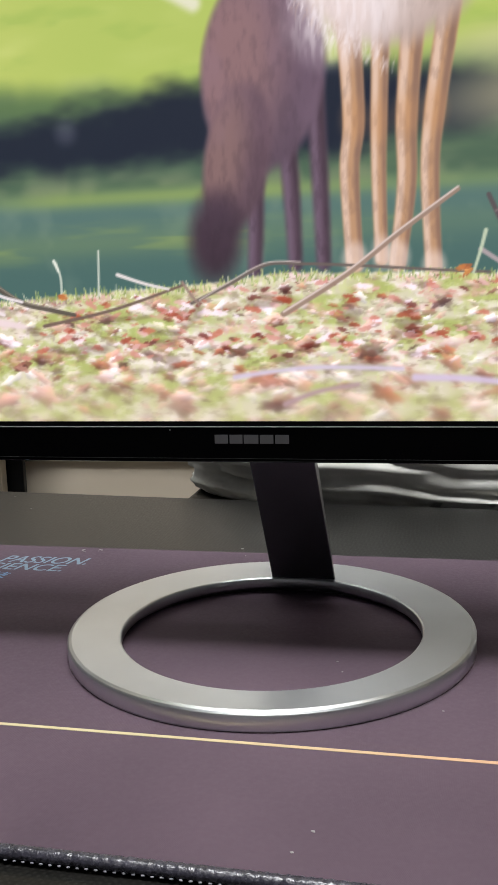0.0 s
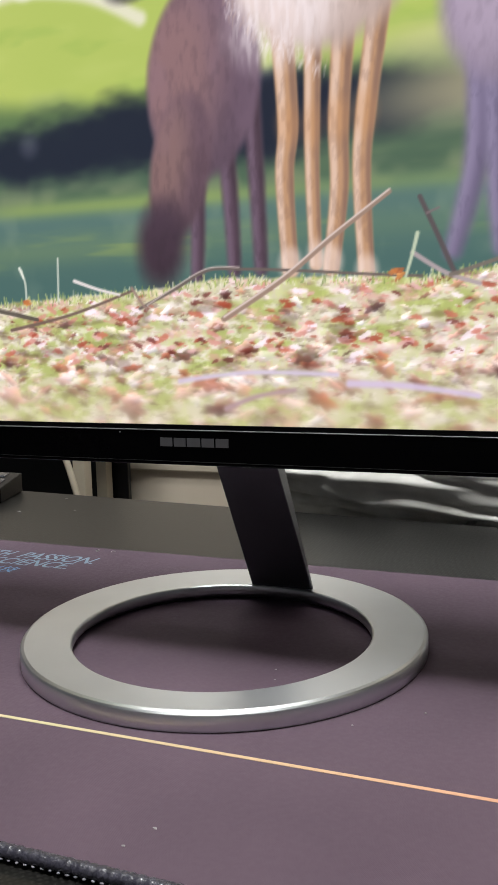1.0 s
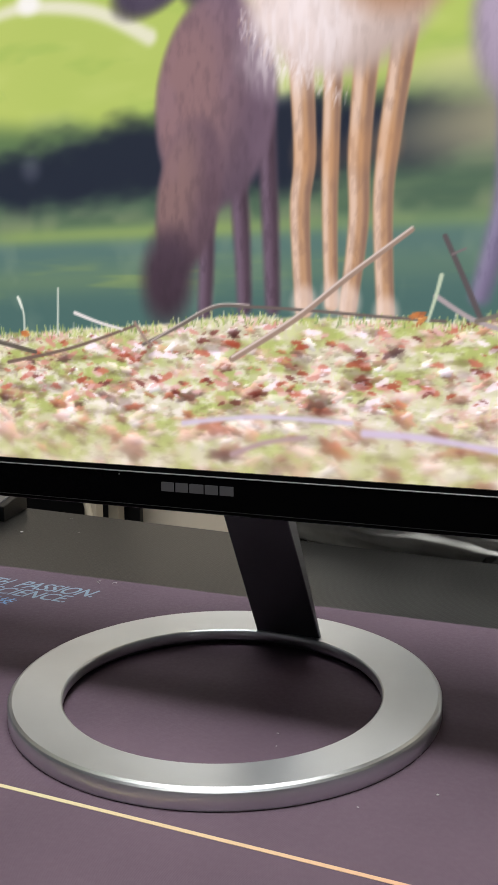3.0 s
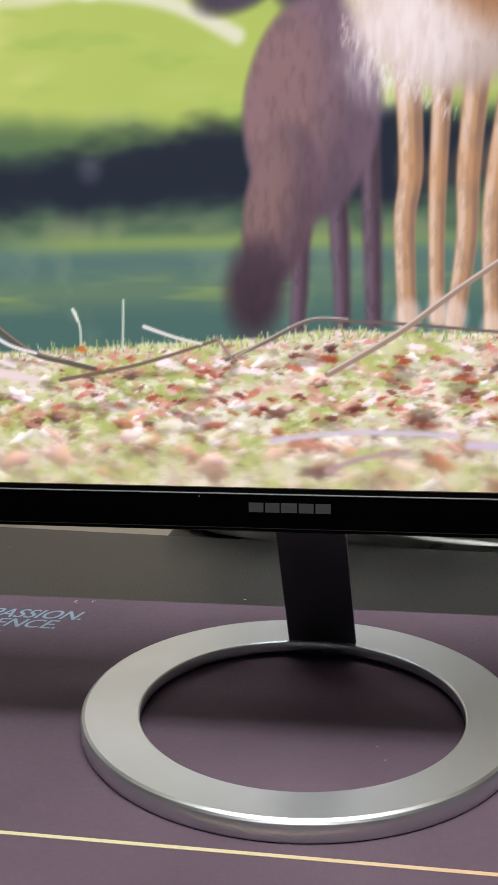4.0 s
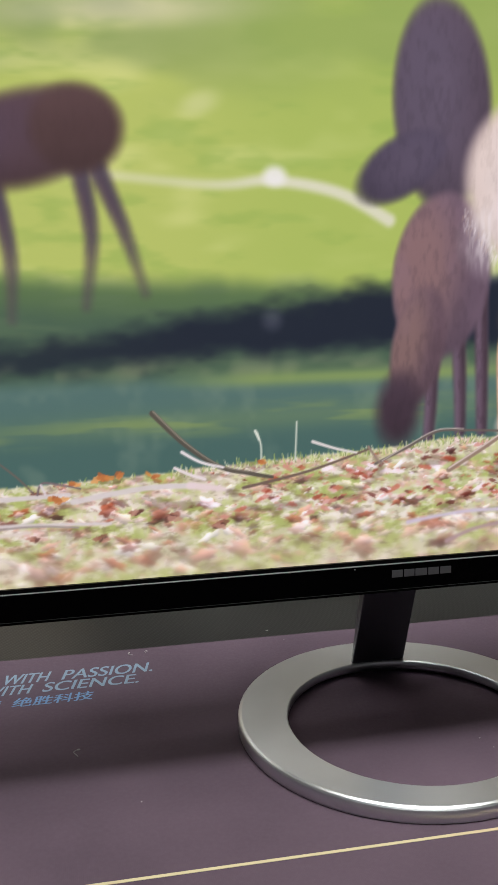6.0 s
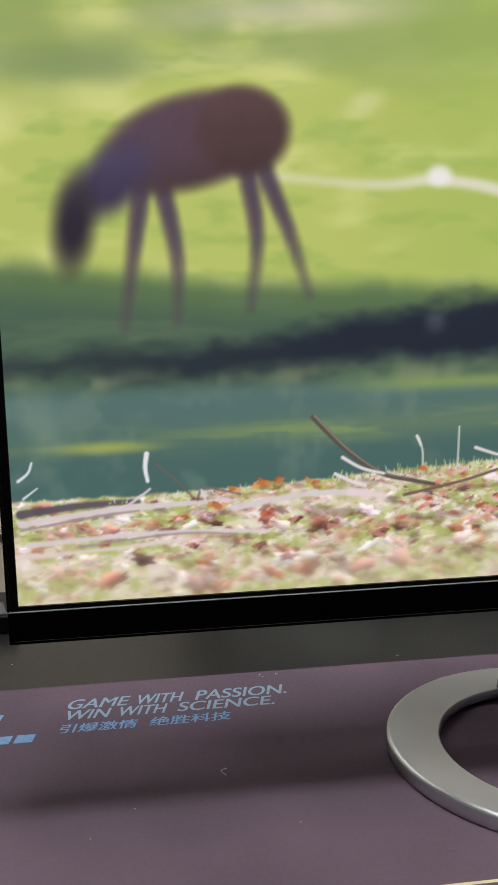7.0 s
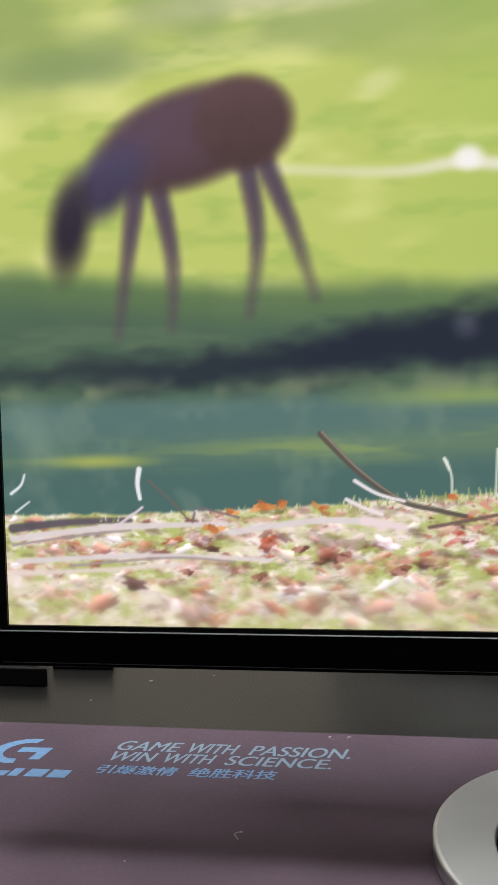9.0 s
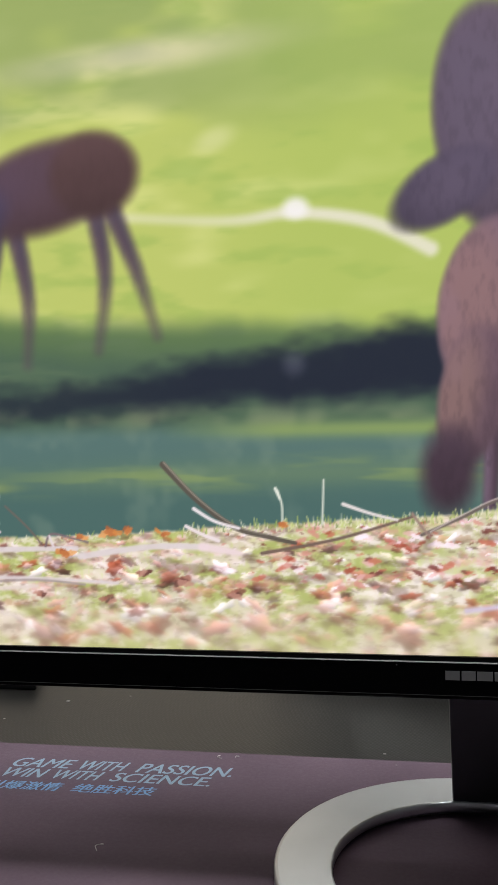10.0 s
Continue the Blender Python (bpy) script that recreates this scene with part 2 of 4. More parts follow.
for i in range(1, 9):
    copy_thing(stud_src, pose(-0.82 + 0.029 * i, WALL_Y - 0.004, 0.771))

cab = thing("wall_cabinet", -1.0, WALL_Y, 0.838, "white laminate wall cabinet with a grey lower edge", "cabinet")
part("body", block(-1.9, 0.2, WALL_Y - 0.03, WALL_Y, 0.872, 1.50, 0.002), M_WHITE, cab)
part("edge_strip", block(-1.9, 0.2, WALL_Y - 0.034, WALL_Y, 0.838, 0.871, 0.003), M_GREYEDGE, cab, "pale grey edge strip")

# unseen dark panel added behind the blanket, so the desk's gloss mirrors something dark
board = thing("unseen_dark_panel", 0.45, 0.90, -0.74, "unseen dark panel added behind the blanket to darken the desk's reflection", "board")
part("panel", block(-0.185, 1.10, 0.945, 0.968, -0.739, 0.565, 0.003), M_DARKFILL, board)
for bx in (-0.185, 1.082):
    part("edge_lath", block(bx, bx + 0.018, 0.932, 0.9445, -0.739, 0.565, 0.002), M_DARKTOP, board)

# ---- the far table with what stands on it ----
table = thing("side_table", -0.9, 1.1, -0.74, "dark-topped table with cream painted steel legs", "table")
part("tabletop", prism([(-1.75, 0.98), (-0.706, 0.98), (-0.655, 1.24), (-1.75, 1.24)], 0.040, 0.060, None, 0.003), M_DARKTOP, table, "dark grey laminate top")
part("apron", prism([(-1.70, 1.035), (-0.735, 1.035), (-0.720, 1.06), (-1.70, 1.06)], -0.014, 0.014, None, 0.003), M_CREAM, table, "cream steel crossbar")
for lx, ly in ((-0.728, 1.05), (-1.66, 1.05), (-0.812, 1.27), (-1.66, 1.20)):
    part("leg", block(lx - 0.013, lx + 0.013, ly - 0.013, ly + 0.013, -0.74, 0.040, 0.002), M_CREAM, table)
part("back_panel", block(-1.66, -0.765, 1.29, 1.305, -0.72, 0.03, 0.002), M_DARK, table, "black panel under the top")

dev = thing("desk_camera", -0.706, 1.10, 0.060, "black round-headed camera on a short stand", "camera")
bm = bmesh.new()
bmesh.ops.create_uvsphere(bm, u_segments=24, v_segments=14, radius=0.036)
bmesh.ops.scale(bm, vec=(0.86, 0.75, 1.2), verts=bm.verts[:])
bm.transform(pose(-0.706, 1.10, 0.192))
part("head", bm, M_DARK, dev, "", True)
part("lens_rim", tube([(-0.690, 1.074, 0.190), (-0.685, 1.064, 0.190)], [0.023, 0.021], 24), M_BLACK, dev, "gloss black rim")
part("lens", tube([(-0.685, 1.066, 0.190), (-0.684, 1.0635, 0.190)], [0.017, 0.012], 20), M_BLACK, dev, "dark glass lens")
part("neck", tube([(-0.712, 1.10, 0.064), (-0.712, 1.10, 0.10), (-0.708, 1.10, 0.165)], [0.042, 0.036, 0.026], 24), M_DARK, dev, "", True)
part("knob", tube([(-0.684, 1.095, 0.128), (-0.664, 1.095, 0.128)], [0.021, 0.019], 18), M_DARK, dev)
part("foot", block(-0.760, -0.672, 1.05, 1.14, 0.060, 0.076, 0.005), M_DARK, dev)

case = thing("equipment_case", -0.85, 1.14, 0.060, "dark blue-black equipment case standing on the table", "case")
M_CASE = material("blue_black_plastic", (0.016, 0.023, 0.027), 0.45)
part("body", block(-0.93, -0.757, 1.09, 1.21, 0.0605, 0.168, 0.008), M_CASE, case)
part("lid", block(-0.932, -0.755, 1.088, 1.212, 0.1685, 0.182, 0.005), M_CASE, case)
part("label_plate", block(-0.860, -0.815, 1.0865, 1.0895, 0.105, 0.135, 0.001, 1), M_DARK, case)
part("handle", tube(bend([(-0.90, 1.15, 0.182), (-0.89, 1.15, 0.208), (-0.80, 1.15, 0.208), (-0.79, 1.15, 0.182)]), 0.006, 8), M_DARK, case)

cable = mesh_ob("cable", tube(bend([(-0.93, 1.00, 0.066), (-0.80, 0.968, 0.066), (-0.745, 0.962, 0.035), (-0.728, 0.965, -0.02), (-0.70, 0.968, -0.10), (-0.675, 0.972, -0.22), (-0.66, 0.98, -0.42)]), 0.0062, 8), M_CREAM, True)
tagged(cable, "cream cable hanging over the table edge", "cable")

# ---- the added dark box and the bundle of cloth behind the desk ----
# box made up to carry the cloth; its dark colour stands for the gap's shade
chest = thing("gap_box", 0.3, 0.72, -0.74, "dark brown box added under the blanket to give its dark gap", "chest")
part("body", block(-0.155, 0.9, 0.395, 0.92, -0.74, -0.045, 0.006), M_DARKFILL, chest)
part("lid", block(-0.16, 0.91, 0.39, 0.925, -0.044, -0.020, 0.006), M_DARKFILL, chest)


def blanket_pile():
    bm = bmesh.new()
    bmesh.ops.create_uvsphere(bm, u_segments=320, v_segments=160, radius=1)
    for v in bm.verts:
        c = v.co.copy()
        e = 0.7
        x = math.copysign(abs(c.x) ** e, c.x)
        y = math.copysign(abs(c.y) ** e, c.y)
        z = math.copysign(abs(c.z) ** 0.75, c.z)
        fold = noise.fractal(Vector((x * 1.4 + 0.3 * z, y * 1.7, z * 3.6)), 1.0, 2.1, 6)
        crease = abs(noise.noise(Vector((x * 2.6 + z * 1.5, y * 2.5, z * 6.5 + 7))))
        k = 1 + 0.05 * fold - 0.024 * math.exp(-(crease / 0.12) ** 2)
        px, py, pz = 0.250 + 0.43 * x * k, 0.605 + 0.27 * y * k, 0.020 + 0.098 * z * k
        rest = 0.0012 + 0.004 * abs(fold) if py < 0.352 - 0.085 * px else -0.0185
        v.co = (px, py, max(pz, rest))
    return bm


tagged(mesh_ob("blanket", blanket_pile(), M_FABRIC, True), "crumpled pale grey blanket piled behind the desk", "blanket")

# ---- the desk ----
desk = thing("desk", 0, -0.05, -0.74, "black desk with a carbon-weave laminate top", "desk")
part("desktop", prism([(-0.80, -0.372), (0.77, -0.505), (0.832, 0.271), (-0.742, 0.405)], -0.025, 0, None, 0.003), M_DESK, desk)
for lx, ly in ((-0.73, -0.31), (0.70, -0.43), (-0.69, 0.34), (0.76, 0.22)):
    part("leg", block(lx - 0.025, lx + 0.025, ly - 0.025, ly + 0.025, -0.74, -0.025, 0.003), M_SHELL, desk)

# ---- the desk mat ----
MAT_TURN = -0.55
MAT = pose(0.0, 0.0, 0, 0, 0, MAT_TURN)
X0, X1, Y0, Y1 = -0.445, 0.44, -0.1625, 0.1745
mat_thing = thing("desk_mat", 0, 0, 0, "dark mauve cloth desk mat with blue print", "desk mat")


def rounded(x0, x1, y0, y1, r, n=6):
    pts = []
    for cx, cy, a0 in ((x1 - r, y0 + r, -90), (x1 - r, y1 - r, 0), (x0 + r, y1 - r, 90), (x0 + r, y0 + r, 180)):
        pts += [(cx + r * math.cos(radians(a0 + 90 * k / n)), cy + r * math.sin(radians(a0 + 90 * k / n))) for k in range(n + 1)]
    return pts


part("cloth", prism(rounded(X0, X1, Y0, Y1, 0.008), 0.0002, 0.003, MAT), M_MAT, mat_thing)


def binding(y, x0, x1, r):
    """A puckered rolled hem along one long edge."""
    n = int((x1 - x0) / 0.0011)
    pts, rad = [], []
    for i in range(n + 1):
        x = x0 + (x1 - x0) * i / n
        pts.append((x, y, r + 0.0002))
        rad.append(r * (1 + 0.06 * math.sin(x * 2600 + 3 * math.sin(x * 370)) + 0.13 * noise.noise(Vector((x * 900, 0, 3)))))
    bm = tube(pts, rad, 10, 0.9)
    bm.transform(MAT)
    return bm


part("hem", binding(Y0 - 0.0025, X0, X1, 0.0026), M_BIND, mat_thing, "shiny dark puckered hem", True)
rim = [(X0 - 0.001, Y0, 0.0017), (X0 - 0.001, Y1 - 0.006, 0.0017), (X0 + 0.004, Y1 + 0.0006, 0.0017), (X1, Y1 + 0.0006, 0.0017)]
bm = tube(rim, 0.0016, 8, 0.9)
bm.transform(MAT)
part("back_hem", bm, M_MAT, mat_thing, "", True)


def print_strip(x0, x1, y0, y1):
    return prism([(x0, y0), (x1, y0), (x1, y1), (x0, y1)], 0.0029, 0.00315, MAT)


part("printed_line", print_strip(X0 + 0.01, X1 - 0.01, -0.0856, -0.0836), M_LINE, mat_thing, "printed line fading from yellow to orange")


def lettering(text, x, y, width, height, slant, turn):
    """Flat printed words from the built-in font, fitted to a width and cap height."""
    data = bpy.data.curves.new("words", "FONT")
    data.body = text
    data.offset = 0.0
    tmp = new("words", data)
    bpy.context.view_layer.update()
    me = bpy.data.meshes.new_from_object(tmp.evaluated_get(bpy.context.evaluated_depsgraph_get()))
    bpy.data.objects.remove(tmp)
    bm = bmesh.new()
    bm.from_mesh(me)
    bpy.data.meshes.remove(me)
    xs, ys = [v.co.x for v in bm.verts], [v.co.y for v in bm.verts]
    w0, h0 = max(xs) - min(xs), max(ys) - min(ys)
    for v in bm.verts:
        py = (v.co.y - min(ys)) / h0 * height
        v.co = ((v.co.x - min(xs)) / w0 * width + slant * py, py, 0)
    src = bm.verts[:] + bm.edges[:] + bm.faces[:]
    for k, dx in ((1, -0.00025), (2, 0.00025)):
        more = bmesh.ops.duplicate(bm, geom=src)["geom"]
        bmesh.ops.translate(bm, vec=(dx, 0, 0.00003 * k), verts=[g for g in more if isinstance(g, bmesh.types.BMVert)])
    bm.transform(pose(x, y, 0.0032, 0, 0, turn))
    return bm


for word, x, y, width in (("GAME", -0.2962, 0.1378, 0.0405), ("WITH", -0.2500, 0.1372, 0.0312), ("PASSION.", -0.2085, 0.1367, 0.0633),
                          ("WIN", -0.2972, 0.1215, 0.0290), ("WITH", -0.2620, 0.1212, 0.0315), ("SCIENCE.", -0.2215, 0.1208, 0.0655)):
    part("slogan_word", lettering(word, x, y, width, 0.0148 if y > 0.13 else 0.0138, 0.20, -0.7), M_GREYBLUE, mat_thing, "pale blue printed slogan word")
part("slogan", lettering("引爆激情", -0.2985, 0.1028, 0.0495, 0.0122, 0.15, -0.4), M_BLUE, mat_thing, "blue printed slogan")
part("slogan", lettering("绝胜科技", -0.2405, 0.1025, 0.0525, 0.0125, 0.15, 0.2), M_BLUE, mat_thing, "blue printed slogan")


def flat_ring(cx, cy, rx, ry, width, a0, a1, slant, z=0.0032):
    bm = bmesh.new()
    prev = None
    for k in range(25):
        a = radians(a0 + (a1 - a0) * k / 24)
        w = width * (0.75 + 0.25 * math.sin(math.pi * k / 24))
        o = (cx + rx * math.cos(a) + slant * ry * math.sin(a), cy + ry * math.sin(a), z)
        i = (cx + (rx - w) * math.cos(a) + slant * (ry - w) * math.sin(a), cy + (ry - w) * math.sin(a), z)
        pair = (bm.verts.new(o), bm.verts.new(i))
        if prev:
            bm.faces.new((prev[0], pair[0], pair[1], prev[1]))
        prev = pair
    return bm


mark = flat_ring(-0.356, 0.1315, 0.0195, 0.0195, 0.0085, 75, 285, 0.15)
part("printed_mark", mark, M_BLUE, mat_thing, "blue printed emblem")
hook = prism([(-0.3575, 0.1365), (-0.3370, 0.1373), (-0.3395, 0.1190), (-0.3465, 0.1188), (-0.3450, 0.1297), (-0.3585, 0.1292)], 0.0029, 0.0032)
part("printed_mark", hook, M_BLUE, mat_thing, "blue printed emblem")
for bx, bw, bh in ((-0.385, 0.0045, 0.0085), (-0.378, 0.0065, 0.0055), (-0.3695, 0.0065, 0.0055), (-0.361, 0.0025, 0.0075), (-0.3565, 0.003, 0.0075), (-0.3515, 0.006, 0.0055), (-0.3435, 0.0055, 0.0055), (-0.336, 0.0055, 0.0085), (-0.3265, 0.0105, 0.0085), (-0.3135, 0.0105, 0.0085)):
    bx, bw, bh = -0.344 + (bx + 0.3305) * 1.1, bw * 1.1, bh * 1.25
    by = 0.0945
    bar = prism([(bx, by), (bx + bw, by), (bx + bw + 0.0015, by + bh), (bx + 0.0015, by + bh)], 0.0029, 0.0032)
    part("printed_bar", bar, M_BLUE, mat_thing)

stitch_bm = bmesh.new()
bmesh.ops.create_uvsphere(stitch_bm, u_segments=6, v_segments=4, radius=0.0005)
bmesh.ops.scale(stitch_bm, vec=(1.5, 0.8, 0.6), verts=stitch_bm.verts[:])
stitch_me = bpy.data.meshes.new("stitch")
stitch_bm.to_mesh(stitch_me)
stitch_bm.free()
stitch_me.materials.append(M_THREAD)
for i in range(110):
    sx = -0.14 + i * 0.0031
    st = new("stitch", stitch_me)
    st.parent = mat_thing
    st.matrix_basis = MAT @ pose(sx, Y0 - 0.0052 + random.uniform(-1, 1) * 0.0001, 0.0016, 20, 0, random.uniform(-6, 6))

# ---- the monitor ----
mon = thing("monitor", 0.004, 0.0265, 0.003, "black flat monitor showing a blurred meadow picture, on a ring stand", "monitor")
ROLL = pose(0, 0, 0.120, 0, 0.1, 0)
HALF, TOP = 0.3027, 0.3405


def placed(bm):
    bm.transform(ROLL)
    return bm


part("back_shell", placed(block(-0.3060, 0.3060, 0.0122, 0.034, -0.014, TOP + 0.004, 0.004)), M_SHELL, mon, "matt black rear shell")
part("chin", placed(block(-0.3080, 0.3080, 0.0, 0.014, -0.0195, -0.0028, 0.0007)), M_BLACK, mon, "gloss black lower bezel")
# pale grey strip stands for light caught along the seam
part("chin_glint", placed(block(-0.3075, 0.3075, -0.0002, 0.003, -0.0027, -0.0023, 0.0001, 1)), M_GLINT, mon, "thin grey strip painted as the glint along the seam")
part("chin_groove", placed(block(-0.305, 0.305, -0.0003, 0.003, -0.0178, -0.01755)), M_SHELL, mon)
part("border", placed(block(-HALF - 0.0036, HALF + 0.0036, 0.0012, 0.0118, -0.0022, 0.0, 0)), M_BEZEL, mon)
part("border", placed(block(-HALF - 0.0036, -HALF, 0.0012, 0.0118, 0.0001, TOP, 0)), M_BEZEL, mon)
part("border", placed(block(HALF, HALF + 0.0036, 0.0012, 0.0118, 0.0001, TOP, 0)), M_BEZEL, mon)
part("border", placed(block(-HALF - 0.0036, HALF + 0.0036, 0.0012, 0.0118, TOP + 0.0001, TOP + 0.006, 0)), M_BEZEL, mon)
part("side_frame", placed(block(-0.3083, -HALF - 0.0038, 0.0004, 0.0135, -0.0021, TOP + 0.0075, 0.0004, 1)), M_BEZEL, mon)
part("side_frame", placed(block(HALF + 0.0038, 0.3083, 0.0004, 0.0135, -0.0021, TOP + 0.0075, 0.0004, 1)), M_BEZEL, mon)
part("top_frame", placed(block(-HALF - 0.0037, HALF + 0.0037, 0.0004, 0.0135, TOP + 0.0062, TOP + 0.0075, 0.0003, 1)), M_BEZEL, mon)

# plain bars stand for the maker's mark, and a power sign
for bx, bw in ((-0.0162, 0.0064), (-0.0089, 0.0062), (-0.0020, 0.0070), (0.0058, 0.0064), (0.0131, 0.0066)):
    bar = [(bx, -0.0104), (bx + bw, -0.0104), (bx + bw, -0.0062), (bx, -0.0062)]
    bm = prism(bar, 0, 0.0003)
    bm.transform(pose(0, 0, 0, 90, 0, 0))
    part("maker_mark", placed(bm), M_MARK, mon)
bm = flat_ring(0.154, -0.0128, 0.0017, 0.0017, 0.0004, 120, 420, 0, 0.0002)
bmesh.ops.reverse_faces(bm, faces=bm.faces[:])
bm.transform(pose(0, 0, 0, 90, 0, 0))
part("power_sign", placed(bm), M_SIGN, mon)
part("power_sign", placed(block(0.1538, 0.1542, -0.0003, 0.0001, -0.0126, -0.0104)), M_SIGN, mon)
part("nick", placed(block(-0.0387, -0.0380, -0.0004, 0.0001, -0.0042, -0.0036, 0.0001, 1)), M_MARK, mon)


def stand_ring(outer, inner, prof):
    """An oval ring with its hole set forward; prof: rows of share from rim to hole, inset from the rim, inset from the hole, height."""
    bm = bmesh.new()
    n = 200
    rows = []
    for k in range(n):
        a = 2 * math.pi * k / n
        c, d = math.cos(a), math.sin(a)
        row = []
        for f, rim_in, hole_in, z in prof:
            o = (outer[0] + (outer[2] - rim_in) * c, outer[1] + (outer[3] - rim_in) * d)
            i = (inner[0] + (inner[2] + hole_in) * c, inner[1] + (inner[3] + hole_in) * d)
            row.append(bm.verts.new((o[0] + (i[0] - o[0]) * f, o[1] + (i[1] - o[1]) * f, z)))
        rows.append(row)
    for k in range(n):
        r0, r1 = rows[k], rows[(k + 1) % n]
        for m in range(len(prof)):
            mm = (m + 1) % len(prof)
            bm.faces.new((r0[m], r1[m], r1[mm], r0[mm]))
    bmesh.ops.recalc_face_normals(bm, faces=bm.faces[:])
    return bm


RING_OUT, RING_IN = (0.0034, 0.0266, 0.1040, 0.1040), (0.0050, 0.0194, 0.0763, 0.0763)
profile = [(0, 0.0004, 0, 0.0032), (0, 0.0, 0, 0.0037), (0, 0.0, 0, 0.0109), (0, 0.0007, 0, 0.0117), (0, 0.0021, 0, 0.0123), (1, 0, 0.0007, 0.0123), (1, 0, 0.0, 0.0117), (1, 0, 0.0, 0.0068), (1, 0, 0.0045, 0.0036), (1, 0, 0.005, 0.0032)]
ring = part("stand_ring", stand_ring(RING_OUT, RING_IN, profile), M_ALU, mon, "turned aluminium ring foot")
ring.data.polygons.foreach_set("use_smooth", [abs(q.normal.z) < 0.3 for q in ring.data.polygons])
pad = [(0, 0.0022, 0, 0.0030), (0, 0.0022, 0, 0.0033), (1, 0, 0.0056, 0.0033), (1, 0, 0.0056, 0.0030)]
part("foot_pad", stand_ring(RING_OUT, RING_IN, pad), M_RUBBER, mon, "black rubber pad under the ring")


def stem():
    """A flat plate leaning forward, thicker towards the top."""
    bm = bmesh.new()
    rows = []
    for k in range(13):
        f = k / 12
        z = 0.0118 + f * 0.1127
        lean = (z - 0.012) / 0.075
        xl, xr = -0.0083 - 0.0032 * lean, 0.0293 - 0.0052 * lean
        yf = 0.0962 - 0.0385 * lean
        dep = 0.003 + 0.012 * f
        rows.append([bm.verts.new(p) for p in ((xl, yf, z), (xr, yf, z), (xr, yf + dep, z), (xl, yf + dep, z))])
    for r0, r1 in zip(rows, rows[1:]):
        for j in range(4):
            face = bm.faces.new((r0[j], r0[(j + 1) % 4], r1[(j + 1) % 4], r1[j]))
            # front takes the darker metal, sides and back the paler one
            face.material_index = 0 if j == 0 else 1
    bm.faces.new(rows[0][::-1])
    bm.faces.new(rows[-1])
    bmesh.ops.recalc_face_normals(bm, faces=bm.faces[:])
    edges = [e for e in bm.edges if abs((e.verts[0].co - e.verts[1].co).normalized().z) > 0.7]
    bmesh.ops.bevel(bm, geom=edges, offset=0.0006, segments=2, profile=0.5, affect="EDGES")
    return bm


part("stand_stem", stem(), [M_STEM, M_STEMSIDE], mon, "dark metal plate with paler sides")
# bulge out of view, added to block lamp light behind the monitor
housing = block(-0.19, 0.19, 0.0335, 0.078, 0.004, 0.235, 0.012)
part("shade_bulge", placed(housing), M_SHELL, mon, "unseen matt black bulge added to shade the mat behind the monitor")
part("stem_mount", placed(block(-0.03, 0.03, 0.033, 0.062, -0.008, 0.06, 0.004)), M_SHELL, mon)

# ---- the picture on the screen: a blurred meadow over a strip of leaf litter ----
def screen_rows():
    low = np.arange(0, 0.105, 0.0006)
    return np.concatenate([low, np.linspace(0.105, TOP, 190)])


US = np.linspace(-HALF, HALF, 960)
VS = screen_rows()
U, V = np.meshgrid(US * 1000, VS * 1000)          # millimetres across and up
PIC = np.zeros(U.shape + (3,))
rng = np.random.default_rng(5)


def cloud(su, sv, seed, octaves=3):
    """Smooth random field from 0 to 1 with cells of su by sv millimetres."""
    out, amp, total = np.zeros(U.shape), 1.0, 0.0
    for o in range(octaves):
        r = np.random.default_rng(seed * 17 + o)
        g = r.random((int(345 / sv) + 4, int(612 / su) + 4))
        x, y = (U + HALF * 1000) / su, V / sv
        i, j = x.astype(int), y.astype(int)
        fx, fy = x - i, y - j
        fx, fy = fx * fx * (3 - 2 * fx), fy * fy * (3 - 2 * fy)
        out += amp * ((g[j, i] * (1 - fx) + g[j, i + 1] * fx) * (1 - fy) + (g[j + 1, i] * (1 - fx) + g[j + 1, i + 1] * fx) * fy)
        total += amp
        amp, su, sv = amp * 0.55, su / 2.1, sv / 2.1
    return out / total


def step(x, a, b):
    f = np.clip((x - a) / (b - a), 0, 1)
    return f * f * (3 - 2 * f)


def lay(mask, colour):
    """Blend a colour (0 to 255, display values) in by a mask."""
    c = np.asarray(colour, float)
    PIC[:] = PIC + mask[..., None] * (c - PIC)


def oval(cx, cy, rx, ry, turn, soft):
    a = radians(turn)
    x, y = (U - cx) * math.cos(a) + (V - cy) * math.sin(a), -(U - cx) * math.sin(a) + (V - cy) * math.cos(a)
    d = np.sqrt((x / rx) ** 2 + (y / ry) ** 2)
    s = soft / min(rx, ry)
    return 1 - step(d, 1 - s, 1 + s)


def stroke(points, width, soft=0.5, wobble=0.0, seed=0):
    """Mask of a bent line; width: start and end half width."""
    pts = [Vector((x, y, 0)) for x, y in points]
    line = bend(pts, 8) if len(pts) > 2 else pts
    best = np.full(U.shape, 1e9)
    xs, ys = [p.x for p in line], [p.y for p in line]
    pad = max(width) + soft * 2 + 1
    sel = (U > min(xs) - pad) & (U < max(xs) + pad) & (V > min(ys) - pad) & (V < max(ys) + pad)
    u, v = U[sel], V[sel]
    b = np.full(u.shape, 1e9)
    n = len(line) - 1
    for i in range(n):
        ax, ay, dx, dy = line[i].x, line[i].y, line[i + 1].x - line[i].x, line[i + 1].y - line[i].y
        t = np.clip(((u - ax) * dx + (v - ay) * dy) / (dx * dx + dy * dy + 1e-9), 0, 1)
        w = width[0] + (width[1] - width[0]) * (i + t) / n
        b = np.minimum(b, np.hypot(u - ax - t * dx, v - ay - t * dy) - w)
    best[sel] = b
    return 1 - step(best, -soft, soft)


